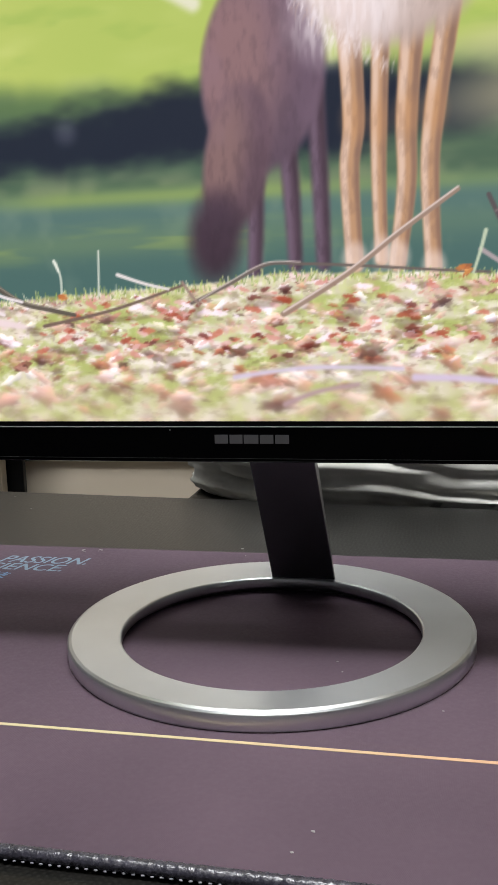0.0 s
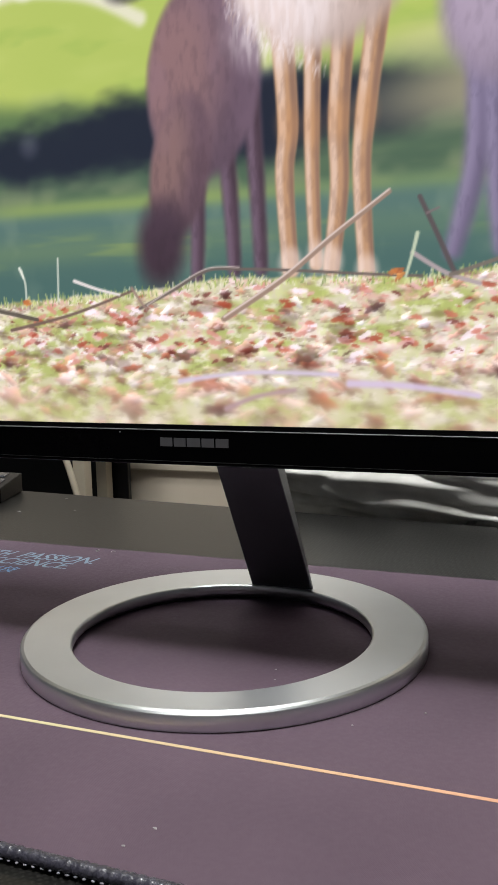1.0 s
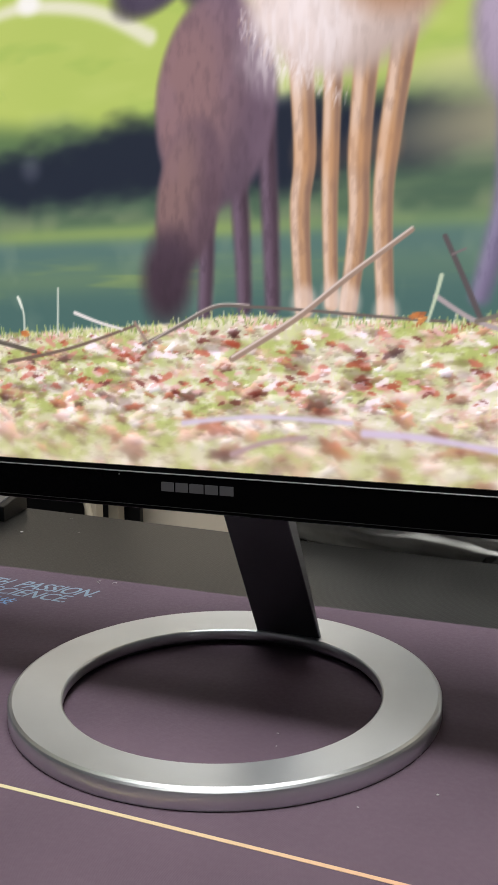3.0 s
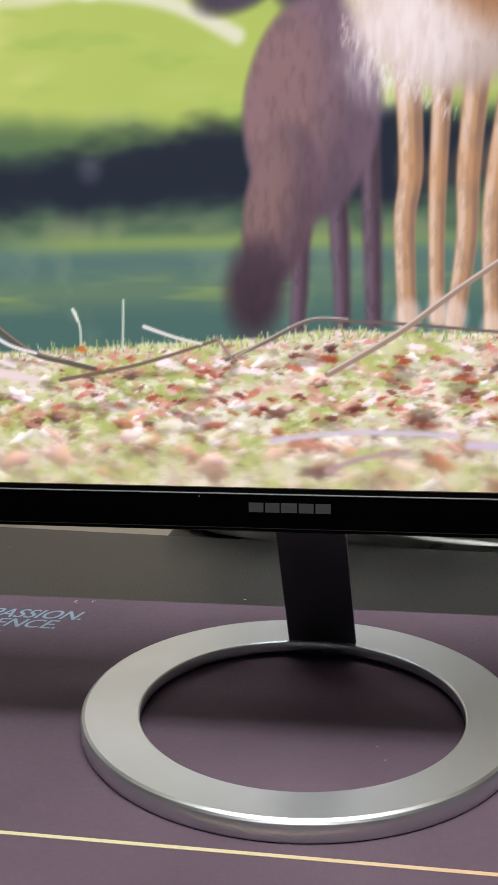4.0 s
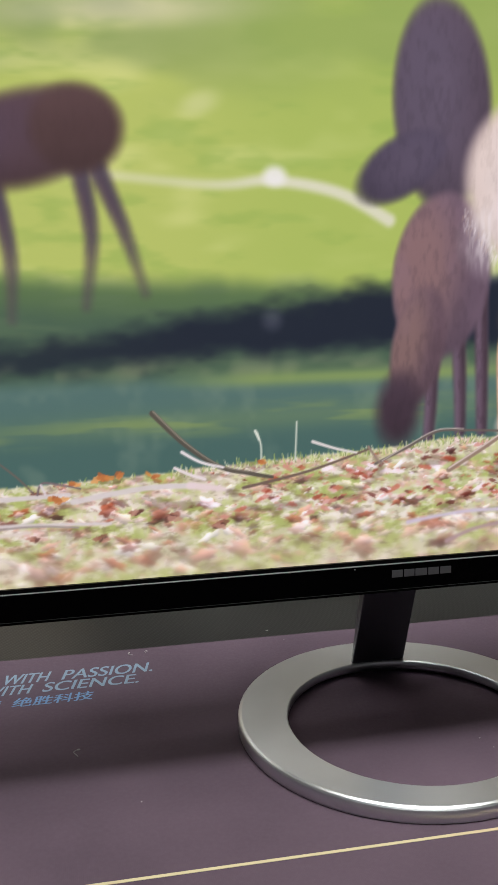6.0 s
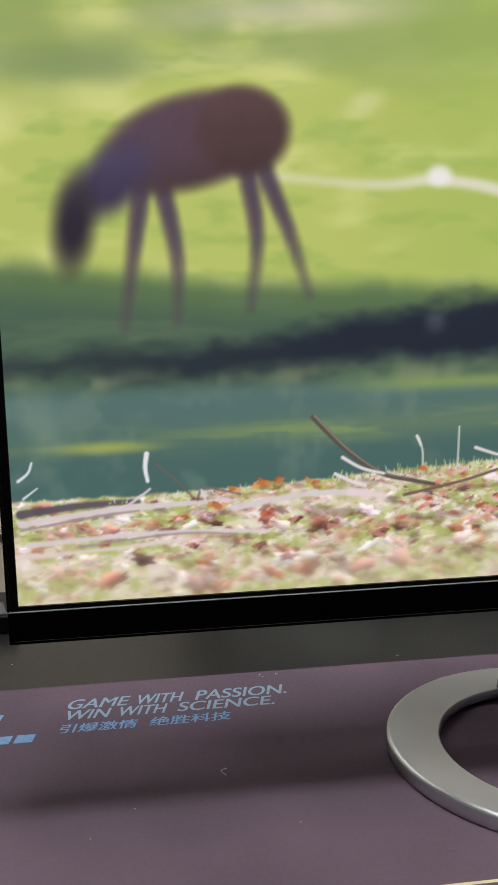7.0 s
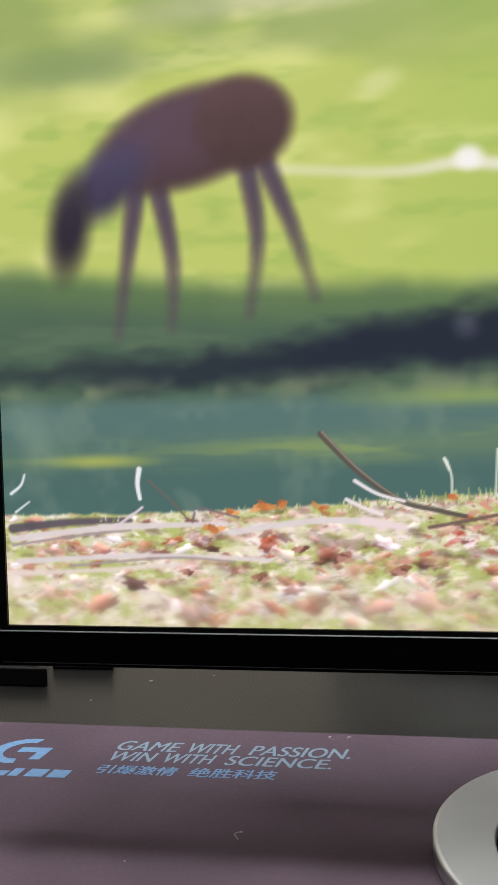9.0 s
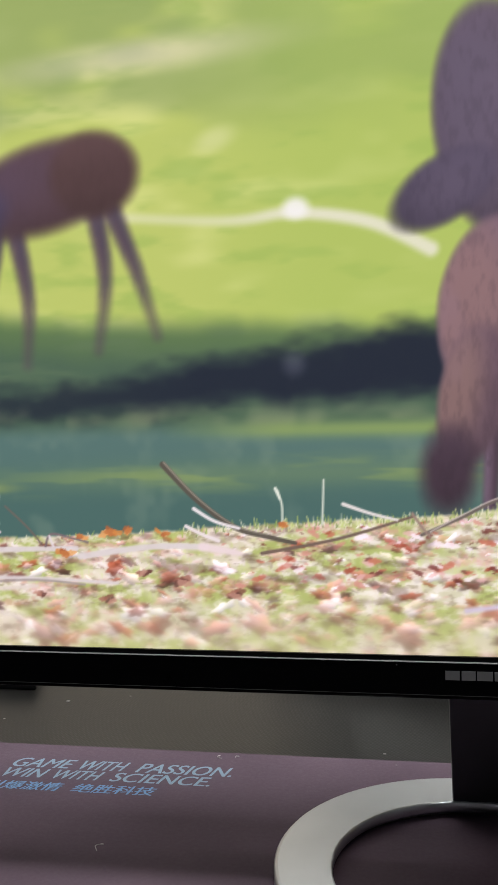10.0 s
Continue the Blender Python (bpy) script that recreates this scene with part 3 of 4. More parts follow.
def paint_meadow():
    c1, c2, c3 = cloud(60, 22, 1), cloud(28, 9, 2), cloud(90, 40, 3)
    PIC[:] = (182, 196, 100)
    lay(step(c1, 0.45, 0.75) * 0.8, (212, 218, 132))
    lay(step(c2, 0.5, 0.8) * 0.55, (150, 178, 84))
    lay(step(V, 232, 275) * step(c3, 0.35, 0.6) * 0.75, (140, 160, 92))
    lay(oval(-262, 262, 40, 8, 0, 6) * 0.6, (120, 142, 90))
    lay(oval(-150, 288, 60, 7, 3, 6) * 0.55, (200, 196, 170))
    lay(oval(-120, 245, 9, 5, 20, 4) * 0.5, (225, 225, 170))
    lay(oval(-225, 215, 16, 7, 70, 5) * 0.35, (120, 160, 70))
    lay(step(U, -150, -60) * 0.45, (158, 184, 84))
    # the shaded slope
    edge = np.interp(U, [-299, -280, -216, -75, -34, 60, 299], [172, 172, 164, 156, 152, 158, 165]) + (cloud(30, 200, 4) - 0.5) * 10
    lay(1 - step(V, edge - 9, edge + 6), (92, 118, 74))
    lay((1 - step(V, edge - 26, edge - 6)) * 0.8, (72, 96, 78))
    lay(step(cloud(36, 7, 6), 0.5, 0.8) * (1 - step(V, edge - 10, edge)) * 0.4, (98, 120, 86))
    # the dark bank
    mid = np.interp(U, [-299, -240, -210, -140, -75, -30, 60, 130], [121, 120, 119, 126, 133, 136, 140, 140])
    half = np.interp(U, [-299, -250, -200, -140, -75, -20, 40, 110, 140], [5, 7, 9, 10, 13, 16, 17, 10, 4])
    bank = 1 - step(np.abs(V - mid + (cloud(22, 12, 8) - 0.5) * 14), half - 7, half + 7)
    lay(bank * np.interp(U, [-299, -230, -130, 80, 150], [0.55, 0.75, 0.95, 1.0, 0.3]), (32, 38, 50))
    lay(oval(-84, 137, 5, 5, 0, 4) * 0.35, (110, 112, 122))
    # the water below it
    lay(1 - step(V, 102, 113), (84, 114, 104))
    lay((1 - step(V, 70, 100)) * 0.5, (62, 95, 86))
    lay((1 - step(V, 100, 112)) * step(cloud(18, 20, 61), 0.5, 0.8) * 0.35, (120, 142, 120))
    grass = cloud(16, 13, 9, 2)
    lay(np.exp(-((V - 111) / 6) ** 2) * step(grass, 0.4, 0.8) * 0.5, (140, 150, 110))
    lay(np.exp(-((V - 106) / 4) ** 2) * np.interp(U, [-150, -90, 0, 60], [0, 0.7, 0.8, 0.4]), (142, 164, 88))
    streak = step(cloud(46, 6, 10), 0.45, 0.7)
    lay(np.exp(-((V - 85 - (U + 100) * 0.02) / 7) ** 2) * np.interp(U, [-299, -230, -160, -60, 90], [0.3, 0.3, 0.75, 0.75, 0.4]) * (0.4 + 0.6 * streak), (136, 156, 90))
    lay(oval(-255, 79, 22, 2.6, 0, 2.5) * 0.75, (172, 180, 84))
    lay(oval(-285, 92, 8, 14, 20, 8) * 0.35, (150, 170, 140))
    # sandy ground further along
    lay(oval(150, 142, 55, 13, 4, 9) * 0.75, (172, 164, 128))
    lay(oval(120, 160, 30, 9, 0, 6) * 0.5, (190, 190, 140))
    # a pale fallen branch
    lay(stroke([(-205, 214), (-118, 206), (-84, 208), (-48, 202), (-20, 188)], (2.0, 3.4), 2.4) * np.interp(U, [-205, -120, -85], [0.35, 0.6, 0.92]), (222, 222, 190))
    lay(oval(-82, 210, 6, 5, 0, 3) * 0.9, (238, 238, 224))


def paint_forms():
    """Plain rounded masses and upright posts, out of focus, standing on the meadow."""
    grain, streaks = cloud(2.2, 6, 31), cloud(16, 34, 32)

    def mass(cx, cy, rx, ry, turn, soft, colour, light=None, side=-0.4, rough=0.14):
        m = oval(cx, cy, rx, ry, turn, soft)
        lay(m, colour)
        c = np.asarray(colour, float)
        lay(m * step(V, cy - ry * 0.2, cy + ry) * 0.4, c * 1.22 + 8)
        lay(m * (1 - step(V, cy - ry, cy - ry * 0.1)) * 0.35, c * 0.72)
        if light is not None:
            lay(m * oval(cx + side * rx, cy + 0.1 * ry, rx * 0.8, ry * 0.9, turn, rx * 0.5) * 0.75, light)
        lay(m * step(grain, 0.4, 0.75) * rough, c * 0.66)
        lay(m * step(streaks, 0.5, 0.8) * rough, c * 1.3 + 10)

    def post(points, w0, w1, soft, colour, light, shade, fade=0.0):
        m = stroke(points, (w0, w1), soft)
        m = m * (1 - fade * (1 - step(V, points[-1][1] - 2, points[0][1] - 12)))
        lay(m, colour)
        lay(stroke([(x - w0 * 0.45, y) for x, y in points], (w0 * 0.35, w1 * 0.35), soft * 1.2) * m * 0.7, light)
        lay(stroke([(x + w0 * 0.6, y) for x, y in points], (w0 * 0.3, w1 * 0.3), soft * 1.2) * m * 0.7, shade)
        lay(m * step(grain, 0.45, 0.75) * 0.25, np.asarray(shade, float))

    # far off, in the shade of the slope
    for pts, so in (([(-232, 206), (-237, 175), (-243, 138)], 3.6), ([(-222, 206), (-216, 172), (-217, 140)], 3.6), ([(-180, 212), (-176, 180), (-180, 146)], 3.6), ([(-172, 214), (-160, 184), (-150, 152)], 3.6)):
        post(pts, 4.4, 1.7, so, (84, 70, 76), (98, 84, 88), (76, 72, 84), 0.55)
    mass(-206, 227, 43, 21, 14, 5.0, (80, 60, 60), (88, 72, 86), -0.6, 0.06)
    mass(-181, 232, 22, 20, 0, 4.5, (80, 60, 58), None, 0, 0.06)
    mass(-246, 209, 20, 12, 40, 6.5, (66, 60, 80), None, 0, 0.04)
    mass(-265, 189, 9, 20, -10, 6.0, (46, 40, 50), None, 0, 0.04)
    # middle, in shade
    mass(9, 246, 27, 52, 4, 3, (82, 70, 80), (100, 90, 104), -0.3)
    mass(-14, 215, 26, 14, 32, 3, (74, 66, 80), (96, 86, 100), 0.2)
    for pts in ([(21, 130), (23, 100), (24, 72)], [(34, 150), (36, 105), (37, 72)], [(6, 110), (6, 90), (5, 70)]):
        post(pts, 4.2, 3.0, 2.0, (92, 74, 84), (120, 104, 116), (58, 46, 52))
    mass(11, 158, 28, 44, -6, 2.4, (102, 84, 94), (148, 116, 108), -0.55, 0.18)
    mass(-2, 120, 15, 32, -10, 2.4, (98, 78, 84), (140, 112, 102), -0.55, 0.18)
    mass(-13, 86, 12, 19, -6, 5.5, (66, 52, 60))
    # right, further back
    for pts in ([(134, 150), (132, 112), (123, 76)], [(140, 145), (141, 105), (143, 76)], [(186, 150), (190, 110), (190, 80)]):
        post(pts, 6.2, 3.4, 3.2, (116, 108, 128), (150, 142, 162), (84, 78, 96))
    mass(148, 180, 30, 38, -12, 5, (142, 130, 144), (176, 162, 172), -0.3)
    mass(176, 210, 48, 36, 0, 6, (152, 116, 104))
    # in front, in the sun
    for pts, w in (([(63, 170), (62, 132), (62, 105), (63, 73)], 4.0), ([(49, 174), (51, 134), (49, 112), (51, 71)], 5.4), ([(77, 176), (74, 134), (74, 105), (70, 71)], 5.2), ([(92, 178), (86, 136), (84, 110), (86, 66)], 5.0)):
        post(pts, w, w * 0.7, 0.9, (182, 144, 106), (228, 204, 178), (124, 98, 82))
        x, y = pts[-1]
        lay(oval(x, y + 3, w, 7, 0, 2.4) * 0.6, (232, 212, 190))
        x, y = pts[1]
        lay(oval(x, y, w * 1.05, 9, 0, 3.0) * 0.3, (196, 144, 92))
    mass(66, 208, 42, 44, 12, 6, (196, 176, 158), (230, 218, 204), -0.35, 0.15)
    mass(90, 234, 40, 46, 0, 9, (178, 130, 90))
    hair = cloud(1.8, 9, 41, 2)
    lay(oval(48, 180, 24, 20, 25, 8) * (0.35 + 0.3 * step(hair, 0.35, 0.75)), (238, 230, 220))
    for k in range(150):
        a = rng.uniform(0, 1)
        x, y = 24 + 44 * a + rng.uniform(-2, 2), 190 - 34 * a ** 0.7 + rng.uniform(-4, 5)
        lay(stroke([(x, y), (x + rng.uniform(-2, 1), y - rng.uniform(2, 5))], (0.4, 0.12), 0.6) * 0.35, (240, 232, 222) if k % 3 else (196, 172, 150))


def lay_local(cu, cv, rx, ry, turn, soft, weight, tone):
    """One small leaf, blended into its own window of the picture."""
    i0, i1 = np.searchsorted(US * 1000, [cu - rx * 2 - 2, cu + rx * 2 + 2])
    j0, j1 = np.searchsorted(VS * 1000, [cv - rx * 2 - 2, cv + rx * 2 + 2])
    u, v = U[j0:j1, i0:i1] - cu, V[j0:j1, i0:i1] - cv
    a = radians(turn)
    x, y = u * math.cos(a) + v * math.sin(a), -u * math.sin(a) + v * math.cos(a)
    d = np.hypot(x / rx, y / ry) * (1 + 0.11 * np.sin(2 * np.arctan2(y, x) + cu) + 0.13 * np.sin(5 * np.arctan2(y, x) + 1.7 * cv))
    s = soft / ry * 0.5
    m = (1 - step(d, 1 - s, 1 + s)) * weight
    win = PIC[j0:j1, i0:i1]
    win += m[..., None] * (np.asarray(tone, float) - win)


def blurred(radius_u, radius_v):
    """The picture so far, smoothed by three box passes (in grid cells)."""
    out = PIC.copy()
    for axis, r in ((1, radius_u), (0, radius_v)):
        for _ in range(3):
            pad = [(0, 0)] * 3
            pad[axis] = (r + 1, r)
            c = np.cumsum(np.pad(out, pad, mode="edge"), axis=axis)
            n = out.shape[axis]
            hi = np.take(c, np.arange(2 * r + 1, 2 * r + 1 + n), axis=axis)
            lo = np.take(c, np.arange(0, n), axis=axis)
            out = (hi - lo) / (2 * r + 1)
    return out


def paint_litter():
    top = np.interp(U, [-299, -236, -163, -83, -20, 20, 80, 120, 165, 299], [54, 54, 57, 62, 65, 69, 67, 66, 74, 80])
    top = top + (cloud(5, 400, 51, 3) - 0.5) * 2.4
    ground = 1 - step(V, top - 1.2, top + 0.7)
    back = PIC.copy()
    PIC[:] = (208, 202, 164)
    lay(step(cloud(26, 9, 52), 0.36, 0.58) * 0.9, (176, 182, 108))
    lay(step(cloud(18, 7, 53), 0.50, 0.70) * 0.65, (236, 222, 200))
    lay(step(cloud(9, 3.6, 54), 0.54, 0.75) * 0.6, (214, 168, 148))
    lay(step(cloud(4.5, 2.2, 55), 0.5, 0.72) * 0.5, (248, 238, 224))
    lay(step(cloud(4.2, 2.0, 56), 0.56, 0.76) * 0.4, (126, 108, 78))
    lay(step(cloud(1.8, 3.6, 57), 0.55, 0.75) * 0.4, (204, 212, 130))
    # leaves
    tones = ((172, 102, 74), (216, 168, 146), (240, 218, 200), (132, 84, 68), (250, 238, 226), (204, 142, 114), (100, 72, 64), (226, 184, 162), (252, 244, 236), (236, 214, 200), (150, 108, 86))
    for k in range(1700):
        cu, cv = rng.uniform(-299, 240), 66 * rng.random() ** 0.9 + 1
        lim = np.interp(cu, [-299, -163, -20, 165, 240], [53, 56, 64, 72, 76])
        if cv > lim - 1:
            continue
        near = 1 - cv / 70
        drift = noise.noise(Vector((cu / 24, cv / 8, 3))) + 0.5 * noise.noise(Vector((cu / 9, cv / 4, 8)))
        if drift < 0.02 and k % 5:
            continue
        size = (0.9 + 2.8 * rng.random() ** 2.0) * (0.75 + 1.6 * near)
        soft = 0.5 + 2.6 * max(0, near - 0.3)
        flat = rng.uniform(0.28, 0.6)
        turn = rng.uniform(-35, 35)
        tone = np.array(tones[rng.integers(len(tones))], float) + rng.uniform(-14, 14)
        sel_u = (US * 1000 > cu - 3 * size) & (US * 1000 < cu + 3 * size)
        sel_v = (VS * 1000 > cv - 3 * size) & (VS * 1000 < cv + 3 * size)
        iu, iv = np.where(sel_u)[0], np.where(sel_v)[0]
        if not len(iu) or not len(iv):
            continue
        u, v = np.meshgrid(US[iu] * 1000 - cu, VS[iv] * 1000 - cv)
        a = radians(turn)
        x, y = u * math.cos(a) + v * math.sin(a), -u * math.sin(a) + v * math.cos(a)
        lobes = 1 + 0.16 * np.sin(2 * np.arctan2(y / flat, x) + rng.uniform(0, 6)) + 0.2 * np.sin(5 * np.arctan2(y / flat, x) + rng.uniform(0, 6))
        d = np.hypot(x, y / flat) / (size * lobes)
        s = soft / size
        m = (1 - step(d, 1 - s, 1 + s)) * rng.uniform(0.3, 0.8)
        win = PIC[iv[0]:iv[-1] + 1, iu[0]:iu[-1] + 1]
        shade = np.clip(1 + 0.30 * (y / (size * flat)), 0.55, 1.25)
        win += m[..., None] * (tone * shade[..., None] - win)
    for k in range(900):
        cu, cv = rng.uniform(-120, 230), rng.uniform(30, 66)
        cv = min(cv, float(np.interp(cu, [-120, -20, 165, 230], [56, 62, 70, 74])))
        if (cu < -60 and k % 2) or noise.noise(Vector((cu / 20, cv / 7, 5))) < 0.0 and k % 6:
            continue
        s = 0.6 + 1.9 * rng.random() ** 2
        tone = ((168, 92, 66), (196, 124, 98), (128, 78, 66), (222, 182, 166), (246, 232, 224), (206, 150, 128))[rng.integers(6)]
        lay_local(cu, cv, s * 1.5, s * 0.6, rng.uniform(-30, 30), 0.45, 0.8, tone)
    # darker clumps and the haze of the near edge
    lay(step(cloud(14, 5, 58), 0.6, 0.78) * 0.3, (96, 70, 60))
    lay((1 - step(V, 2, 34)) * 0.25, (214, 206, 164))
    soft1, soft2 = blurred(1, 1), blurred(2, 2)
    near = (1 - step(V, 6, 34))[..., None]
    PIC[:] = PIC * 0.6 + soft1 * 0.4
    PIC[:] = PIC + near * 0.6 * (soft2 - PIC)
    level = blurred(14, 10)
    PIC[:] = np.clip(level + 1.35 * (PIC - level), 40, 253)
    # logs and sticks lying in it
    pale, mid, dark = (216, 208, 198), (160, 148, 140), (88, 82, 88)
    for pts, w, col, so in (
            ([(-299, 47), (-270, 50), (-240, 51)], (2.2, 1.2), dark, 0.8),
            ([(-299, 42), (-260, 46.5), (-238, 48), (-194, 49)], (1.7, 1.2), pale, 0.6),
            ([(-299, 39), (-262, 44), (-240, 46)], (0.7, 0.5), mid, 0.5),
            ([(-296, 31), (-231, 34), (-173, 32)], (1.5, 0.7), pale, 0.8),
            ([(-270, 29), (-220, 33), (-190, 31)], (0.6, 0.5), mid, 0.6),
            ([(-299, 25), (-255, 27), (-215, 30)], (1.3, 0.8), (222, 210, 192), 1.2),
            ([(-192, 45), (-155, 50), (-128, 50)], (1.6, 1.4), pale, 0.7),
            ([(-130, 50), (-112, 47)], (2.2, 1.6), (232, 214, 206), 1.2),
            ([(-6, 21), (30, 25), (72, 24)], (1.2, 1.0), (206, 196, 206), 1.2),
            ([(78, 20), (104, 19), (134, 15)], (1.7, 1.2), (206, 192, 206), 1.3),
            ([(18, 8), (34, 14), (52, 17)], (1.2, 0.9), (176, 150, 146), 1.3)):
        lay(stroke(pts, w, so) * 0.92, col)
    PIC[:] = back + ground[..., None] * (PIC - back)


def paint_sticks():
    """Grass tips, stalks and twigs that stand up against the meadow."""
    for k in range(620):
        cu = rng.uniform(-140, 200) if k % 4 else rng.uniform(-299, 200)
        base = np.interp(cu, [-299, -236, -163, -83, -20, 20, 80, 120, 165, 299], [54, 54, 57, 62, 65, 69, 67, 66, 74, 80])
        h = rng.uniform(1.0, 4.2) * (0.6 if cu < -140 else 1)
        tone = ((206, 214, 140), (172, 190, 100), (228, 228, 190), (120, 140, 76))[rng.integers(4)]
        b0 = base - rng.uniform(0.5, 4)
        lay(stroke([(cu, b0), (cu + rng.uniform(-1.2, 1.2), b0 + h)], (0.32, 0.15), 0.35) * 0.8, tone)
    for pts, w, col in (
            ([(-149, 90), (-132, 72.5), (-114, 59.5), (-98, 55), (-85, 52)], (1.6, 1.0), (88, 82, 70)),
            ([(-148.5, 91), (-132, 73.6), (-114, 60.4), (-98, 56)], (0.4, 0.25), (150, 142, 122)),
            ([(-101, 47), (-65, 54), (-30, 64.5)], (0.9, 0.6), (112, 94, 80)),
            ([(-26, 56), (-8, 64), (10, 72.5), (26, 72.5), (50, 71), (84, 68), (110, 66)], (0.75, 0.6), (106, 96, 86)),
            ([(-22, 57.5), (-8, 65), (10, 73.4), (26, 73.4)], (0.3, 0.3), (196, 184, 168)),
            ([(18, 50), (47, 67), (70, 84), (96, 102)], (1.4, 1.0), (150, 128, 108)),
            ([(18, 51), (47, 68.2), (70, 85.2), (96, 103)], (0.5, 0.4), (214, 198, 180)),
            ([(109, 99), (116, 84), (124, 66)], (1.0, 1.1), (88, 80, 78)),
            ([(112, 92), (117, 94)], (0.5, 0.4), (120, 108, 104)),
            ([(106, 76), (120, 67), (134, 62)], (1.0, 0.9), (170, 158, 152)),
            ([(103, 66), (106, 76), (108, 84)], (0.6, 0.9), (188, 202, 166)),
            ([(122, 66), (145, 73), (170, 82), (220, 90)], (0.9, 0.8), (118, 110, 96)),
            ([(-62, 70.5), (-49, 66), (-37, 63)], (0.9, 0.6), (226, 220, 206)),
            ([(-134, 68.5), (-124, 62.5), (-112, 59)], (0.9, 0.7), (232, 226, 216)),
            ([(-138, 60), (-130, 56), (-122, 53)], (0.9, 0.8), (232, 222, 212)),
            ([(-93, 77), (-91, 70), (-91, 61)], (0.5, 0.45), (214, 222, 196)),
            ([(-94, 78), (-92, 73)], (0.8, 0.5), (222, 230, 206)),
            ([(-71, 82), (-71.5, 70), (-72, 61)], (0.45, 0.5), (206, 214, 190)),
            ([(-235, 75), (-236, 68), (-235, 61)], (1.3, 0.9), (232, 236, 226)),
            ([(-231, 70), (-220, 60), (-212, 51)], (0.4, 0.5), (110, 98, 86)),
            ([(-247, 48), (-238, 54), (-234, 57)], (0.7, 0.6), (214, 200, 196)),
            ([(-210, 50), (-207, 56), (-196, 54), (-188, 52)], (0.6, 0.5), (120, 106, 104)),
            ([(-206, 50), (-208, 55)], (0.6, 0.6), (222, 212, 206)),
            ([(-299, 64), (-294, 68), (-292, 73)], (0.8, 0.5), (220, 230, 224)),
            ([(-297, 55), (-290, 60)], (0.6, 0.4), (214, 222, 214)),
            ([(-30, 66), (-26, 60), (-22, 55)], (0.7, 0.5), (150, 128, 112))):
        lay(stroke(pts, w, 0.45) * 0.95, col)
    for cu, cv, s in ((-178, 57, 5), (-170, 58, 4), (-190, 55, 3), (-92, 61, 3), (-200, 47, 4.5), (-150, 57, 3), (100, 68, 3.5), (150, 70, 4)):
        for q in range(4):
            lay_local(cu + rng.uniform(-0.8, 0.8) * s, cv + rng.uniform(-0.4, 0.3) * s, s * 0.62, s * 0.33, rng.uniform(-45, 45), 0.6, 0.85, ((206, 136, 70), (226, 164, 98), (170, 100, 58), (190, 120, 66))[q])
    for cu, cv, s in ((-142, 33, 6), (-112, 27, 5), (-178, 24, 4), (-160, 37, 4), (-213, 26, 3)):
        for q in range(4):
            lay_local(cu + rng.uniform(-0.7, 0.7) * s, cv + rng.uniform(-0.3, 0.3) * s, s * 0.62, s * 0.28, rng.uniform(-15, 40), 0.7, 0.8, ((128, 82, 66), (158, 104, 84), (104, 68, 58), (190, 142, 120))[q])


paint_meadow()
paint_forms()
paint_litter()
paint_sticks()


def screen_panel():
    nu, nv = len(US), len(VS)
    co = np.zeros((nv * nu, 3), np.float32)
    uu, vv = np.meshgrid(US, VS)
    co[:, 0], co[:, 1], co[:, 2] = uu.ravel(), 0.0030, vv.ravel()
    idx = np.arange(nv * nu).reshape(nv, nu)
    quads = np.stack([idx[:-1, :-1], idx[:-1, 1:], idx[1:, 1:], idx[1:, :-1]], -1).reshape(-1, 4)
    me = bpy.data.meshes.new("screen")
    me.vertices.add(len(co))
    me.vertices.foreach_set("co", co.ravel())
    me.loops.add(quads.size)
    me.loops.foreach_set("vertex_index", quads.ravel().astype(np.int32))
    me.polygons.add(len(quads))
    me.polygons.foreach_set("loop_start", np.arange(0, quads.size, 4, dtype=np.int32))
    me.update(calc_edges=True)
    s = np.clip(PIC * (1.01, 0.99, 1.05) / 255, 0, 1).reshape(-1, 3)
    lin = np.where(s <= 0.04045, s / 12.92, ((s + 0.055) / 1.055) ** 2.4)
    rgba = np.concatenate([lin, np.ones((len(lin), 1))], 1).astype(np.float32)
    layer = me.color_attributes.new("picture", "FLOAT_COLOR", "POINT")
    layer.data.foreach_set("color", rgba.ravel())
    me.transform(ROLL)
    me.materials.append(M_SCREEN)
    ob = new("screen", me)
    ob.parent = mon
    ob.matrix_parent_inverse = mon.matrix_world.inverted()
    return tagged(ob, "lit screen with a blurred green meadow and leaf litter")


screen_panel()

# ---- the devices beside the monitor ----


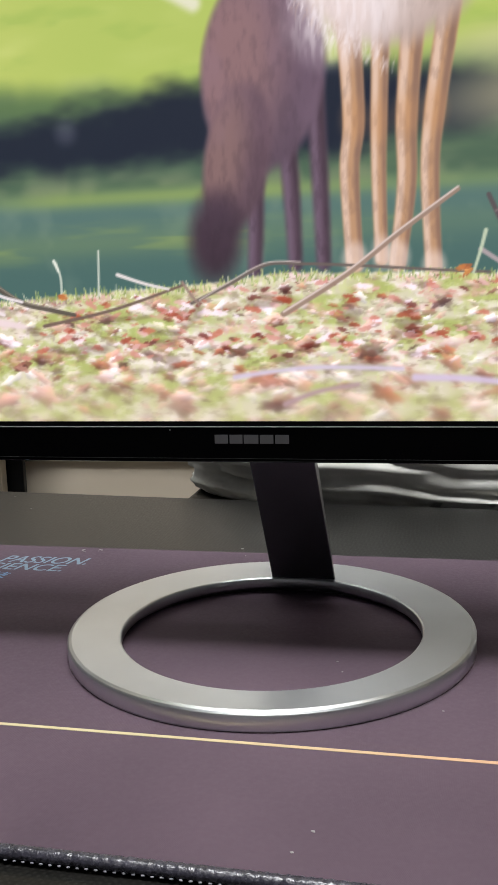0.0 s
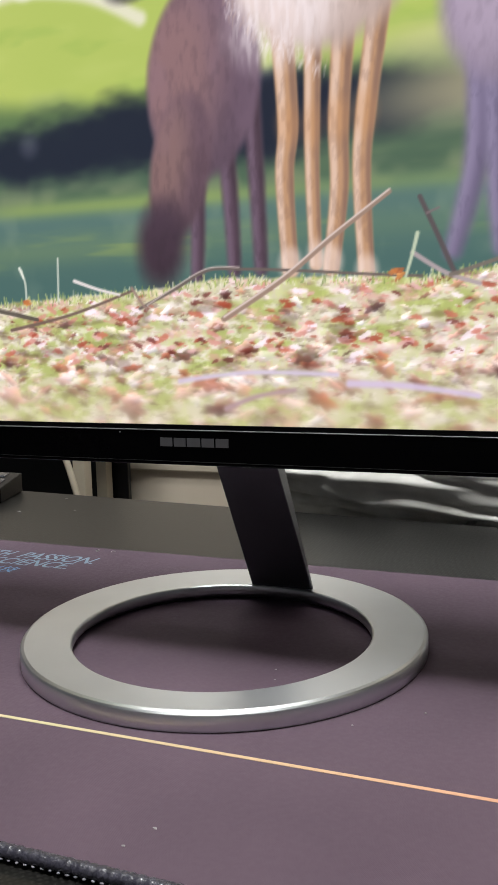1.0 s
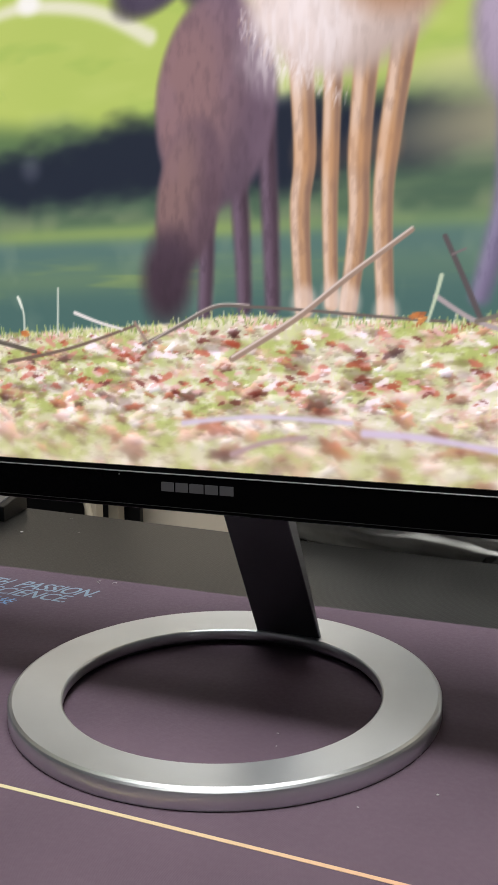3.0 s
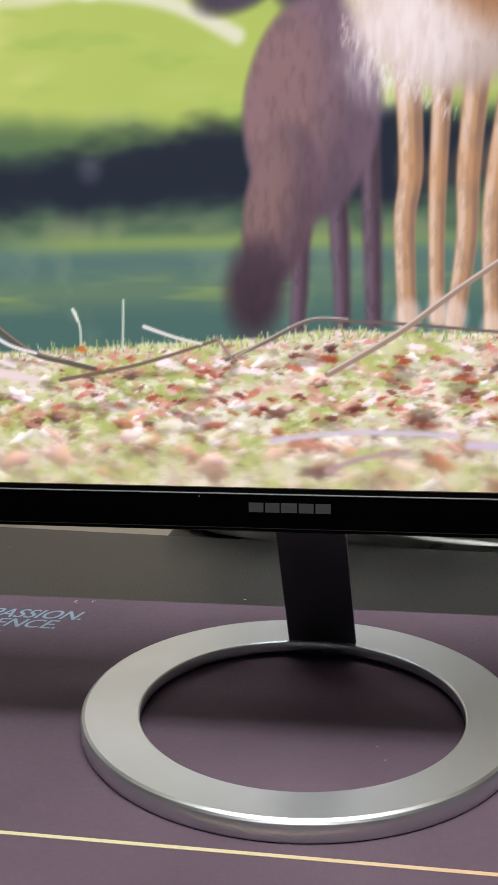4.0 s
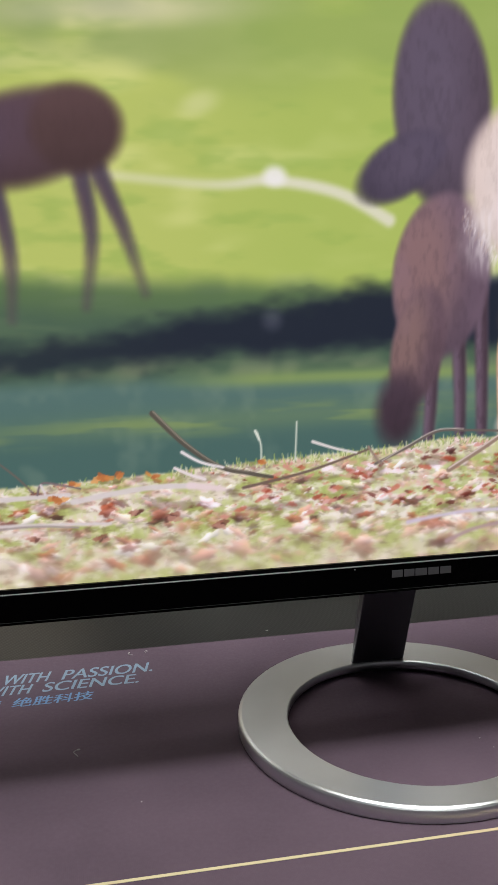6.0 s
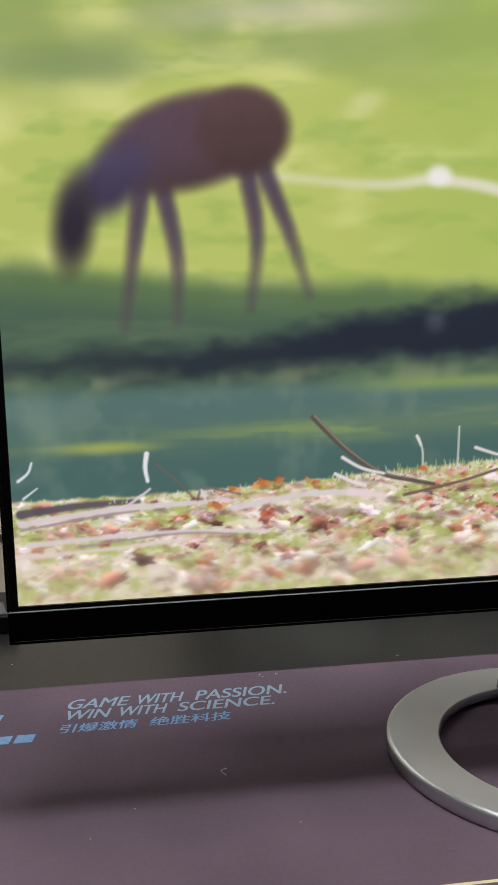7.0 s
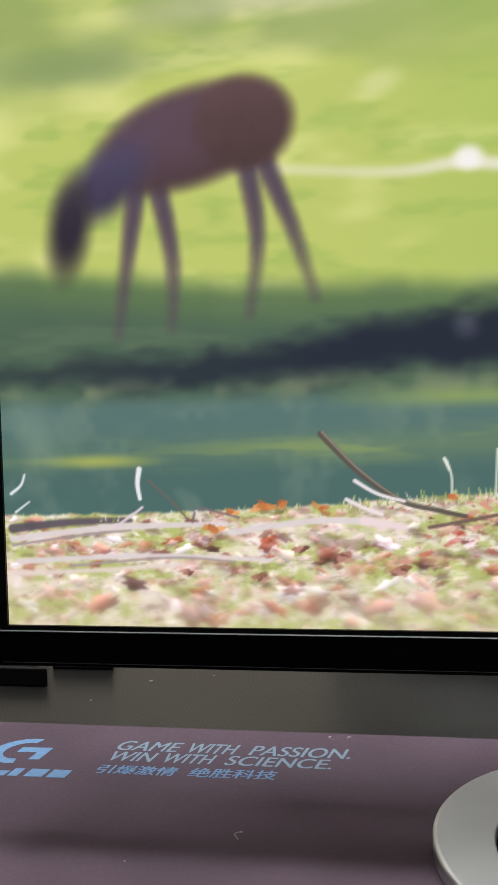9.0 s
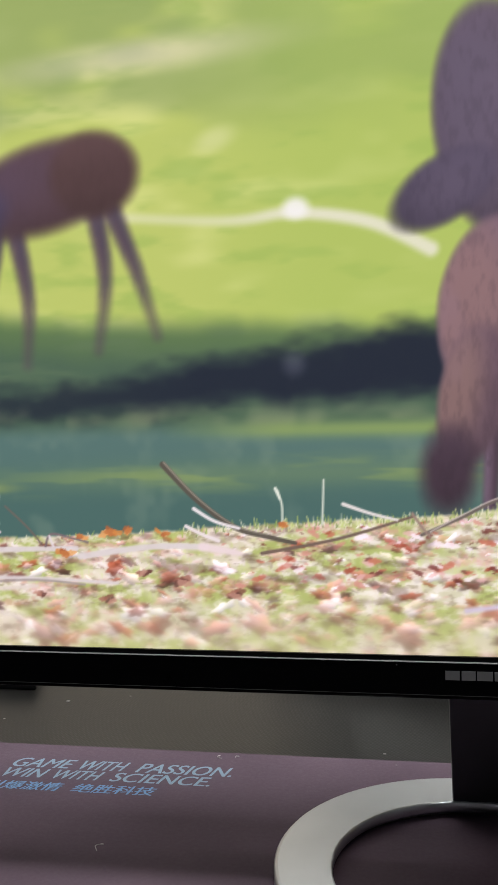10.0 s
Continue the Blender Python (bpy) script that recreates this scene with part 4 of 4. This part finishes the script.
def low_device(name, x0, x1, y0, y1, h0, h1, skew, label):
    """A low black case whose top slopes up to the back, with a grey gloss panel let into it."""
    t = thing(name, (x0 + x1) / 2, (y0 + y1) / 2, 0, label, "device", "devices on the desk")

    def wedge(a0, a1, b0, b1, lift0, lift1, base):
        bm = bmesh.new()
        def top(y):
            return h0 + (h1 - h0) * (y - y0) / (y1 - y0)
        lo = [(a0, b0), (a1, b0), (a1, b1), (a0, b1)]
        v0 = [bm.verts.new((x - skew * (y - y0), y, base if base is not None else top(y) + lift0)) for x, y in lo]
        v1 = [bm.verts.new((x - skew * (y - y0), y, top(y) + lift1)) for x, y in lo]
        bm.faces.new(v0[::-1])
        bm.faces.new(v1)
        for k in range(4):
            bm.faces.new((v0[k], v0[(k + 1) % 4], v1[(k + 1) % 4], v1[k]))
        bmesh.ops.bevel(bm, geom=bm.edges[:], offset=0.0012, segments=2, profile=0.5, affect="EDGES")
        return bm

    part("body", wedge(x0, x1, y0, y1, 0, 0, 0.0005), M_DARK, t)
    d = y1 - y0
    part("panel", wedge(x0 + 0.006, x1 - 0.007, y0 + 0.06 * d, y0 + 0.52 * d, -0.002, 0.0016, None), M_GREYGLOSS, t, "grey gloss panel")
    part("rear_strip", wedge(x0 + 0.006, x1 - 0.012, y0 + 0.66 * d, y0 + 0.88 * d, -0.002, 0.0016, None), M_GREYGLOSS, t, "grey gloss strip")
    return t


low_device("desk_device", -0.404, -0.350, 0.308, 0.366, 0.015, 0.020, 0.28, "low black device with grey gloss panels beside the monitor")
low_device("desk_device", -0.62, -0.390, 0.262, 0.372, 0.015, 0.020, 0.42, "long low black device with grey gloss panels beside the monitor")


# ---- lint on the mat and the desk ----
def speck(x, y, z, size, turn, tail=0.0):
    bm = bmesh.new()
    bmesh.ops.create_icosphere(bm, subdivisions=1, radius=size)
    for v in bm.verts:
        v.co = Vector((v.co.x * 1.4, v.co.y * 0.8, v.co.z * 0.5 + size * 0.3)) * (1 + 0.35 * noise.noise(v.co * 2000))
    if tail:
        line = bend([(0, 0, 0.0003), (-tail * 0.5, -tail * 0.2, 0.0005), (-tail * 0.4, -tail, 0.0003)], 4)
        t = tube(line, size * 0.28, 5)
        me = bpy.data.meshes.new("tail")
        t.to_mesh(me)
        t.free()
        bm.from_mesh(me)
        bpy.data.meshes.remove(me)
    bm.transform(pose(x, y, z, 0, 0, turn))
    return tagged(mesh_ob("lint", bm, M_LINT), "tiny pale speck of lint", "lint", "specks of lint")


MAT_LINT = ((-0.1975, 0.0396, 0.0011, 20, 0.007), (0.041, -0.001, 0.0006, 10, 0), (0.0445, -0.0124, 0.0005, 40, 0), (0.1169, -0.026, 0.0007, 60, 0), (0.0904, -0.0462, 0.0005, 0, 0),
            (0.0423, -0.151, 0.0007, 15, 0), (0.0475, -0.139, 0.0008, -10, 0), (0.165, -0.014, 0.0007, 40, 0), (-0.2497, 0.0061, 0.0006, 0, 0),
            (-0.1645, -0.0215, 0.0005, 25, 0), (-0.272, -0.018, 0.0005, 0, 0), (-0.159, 0.1705, 0.0010, 50, 0.005), (-0.146, 0.171, 0.0009, 0, 0.003), (-0.04, 0.168, 0.0005, 0, 0))
for lx, ly, size, turn, tail in MAT_LINT:
    speck(lx, ly, 0.003, size * 0.8, turn, tail)
for lx, ly, size, turn in ((-0.310, 0.282, 0.0014, 20), (-0.262, 0.30, 0.0009, 0), (-0.048, 0.194, 0.0009, 0), (-0.345, 0.235, 0.0008, 30), (-0.30, 0.345, 0.0010, 10)):
    speck(lx, ly, 0.0, size, turn)
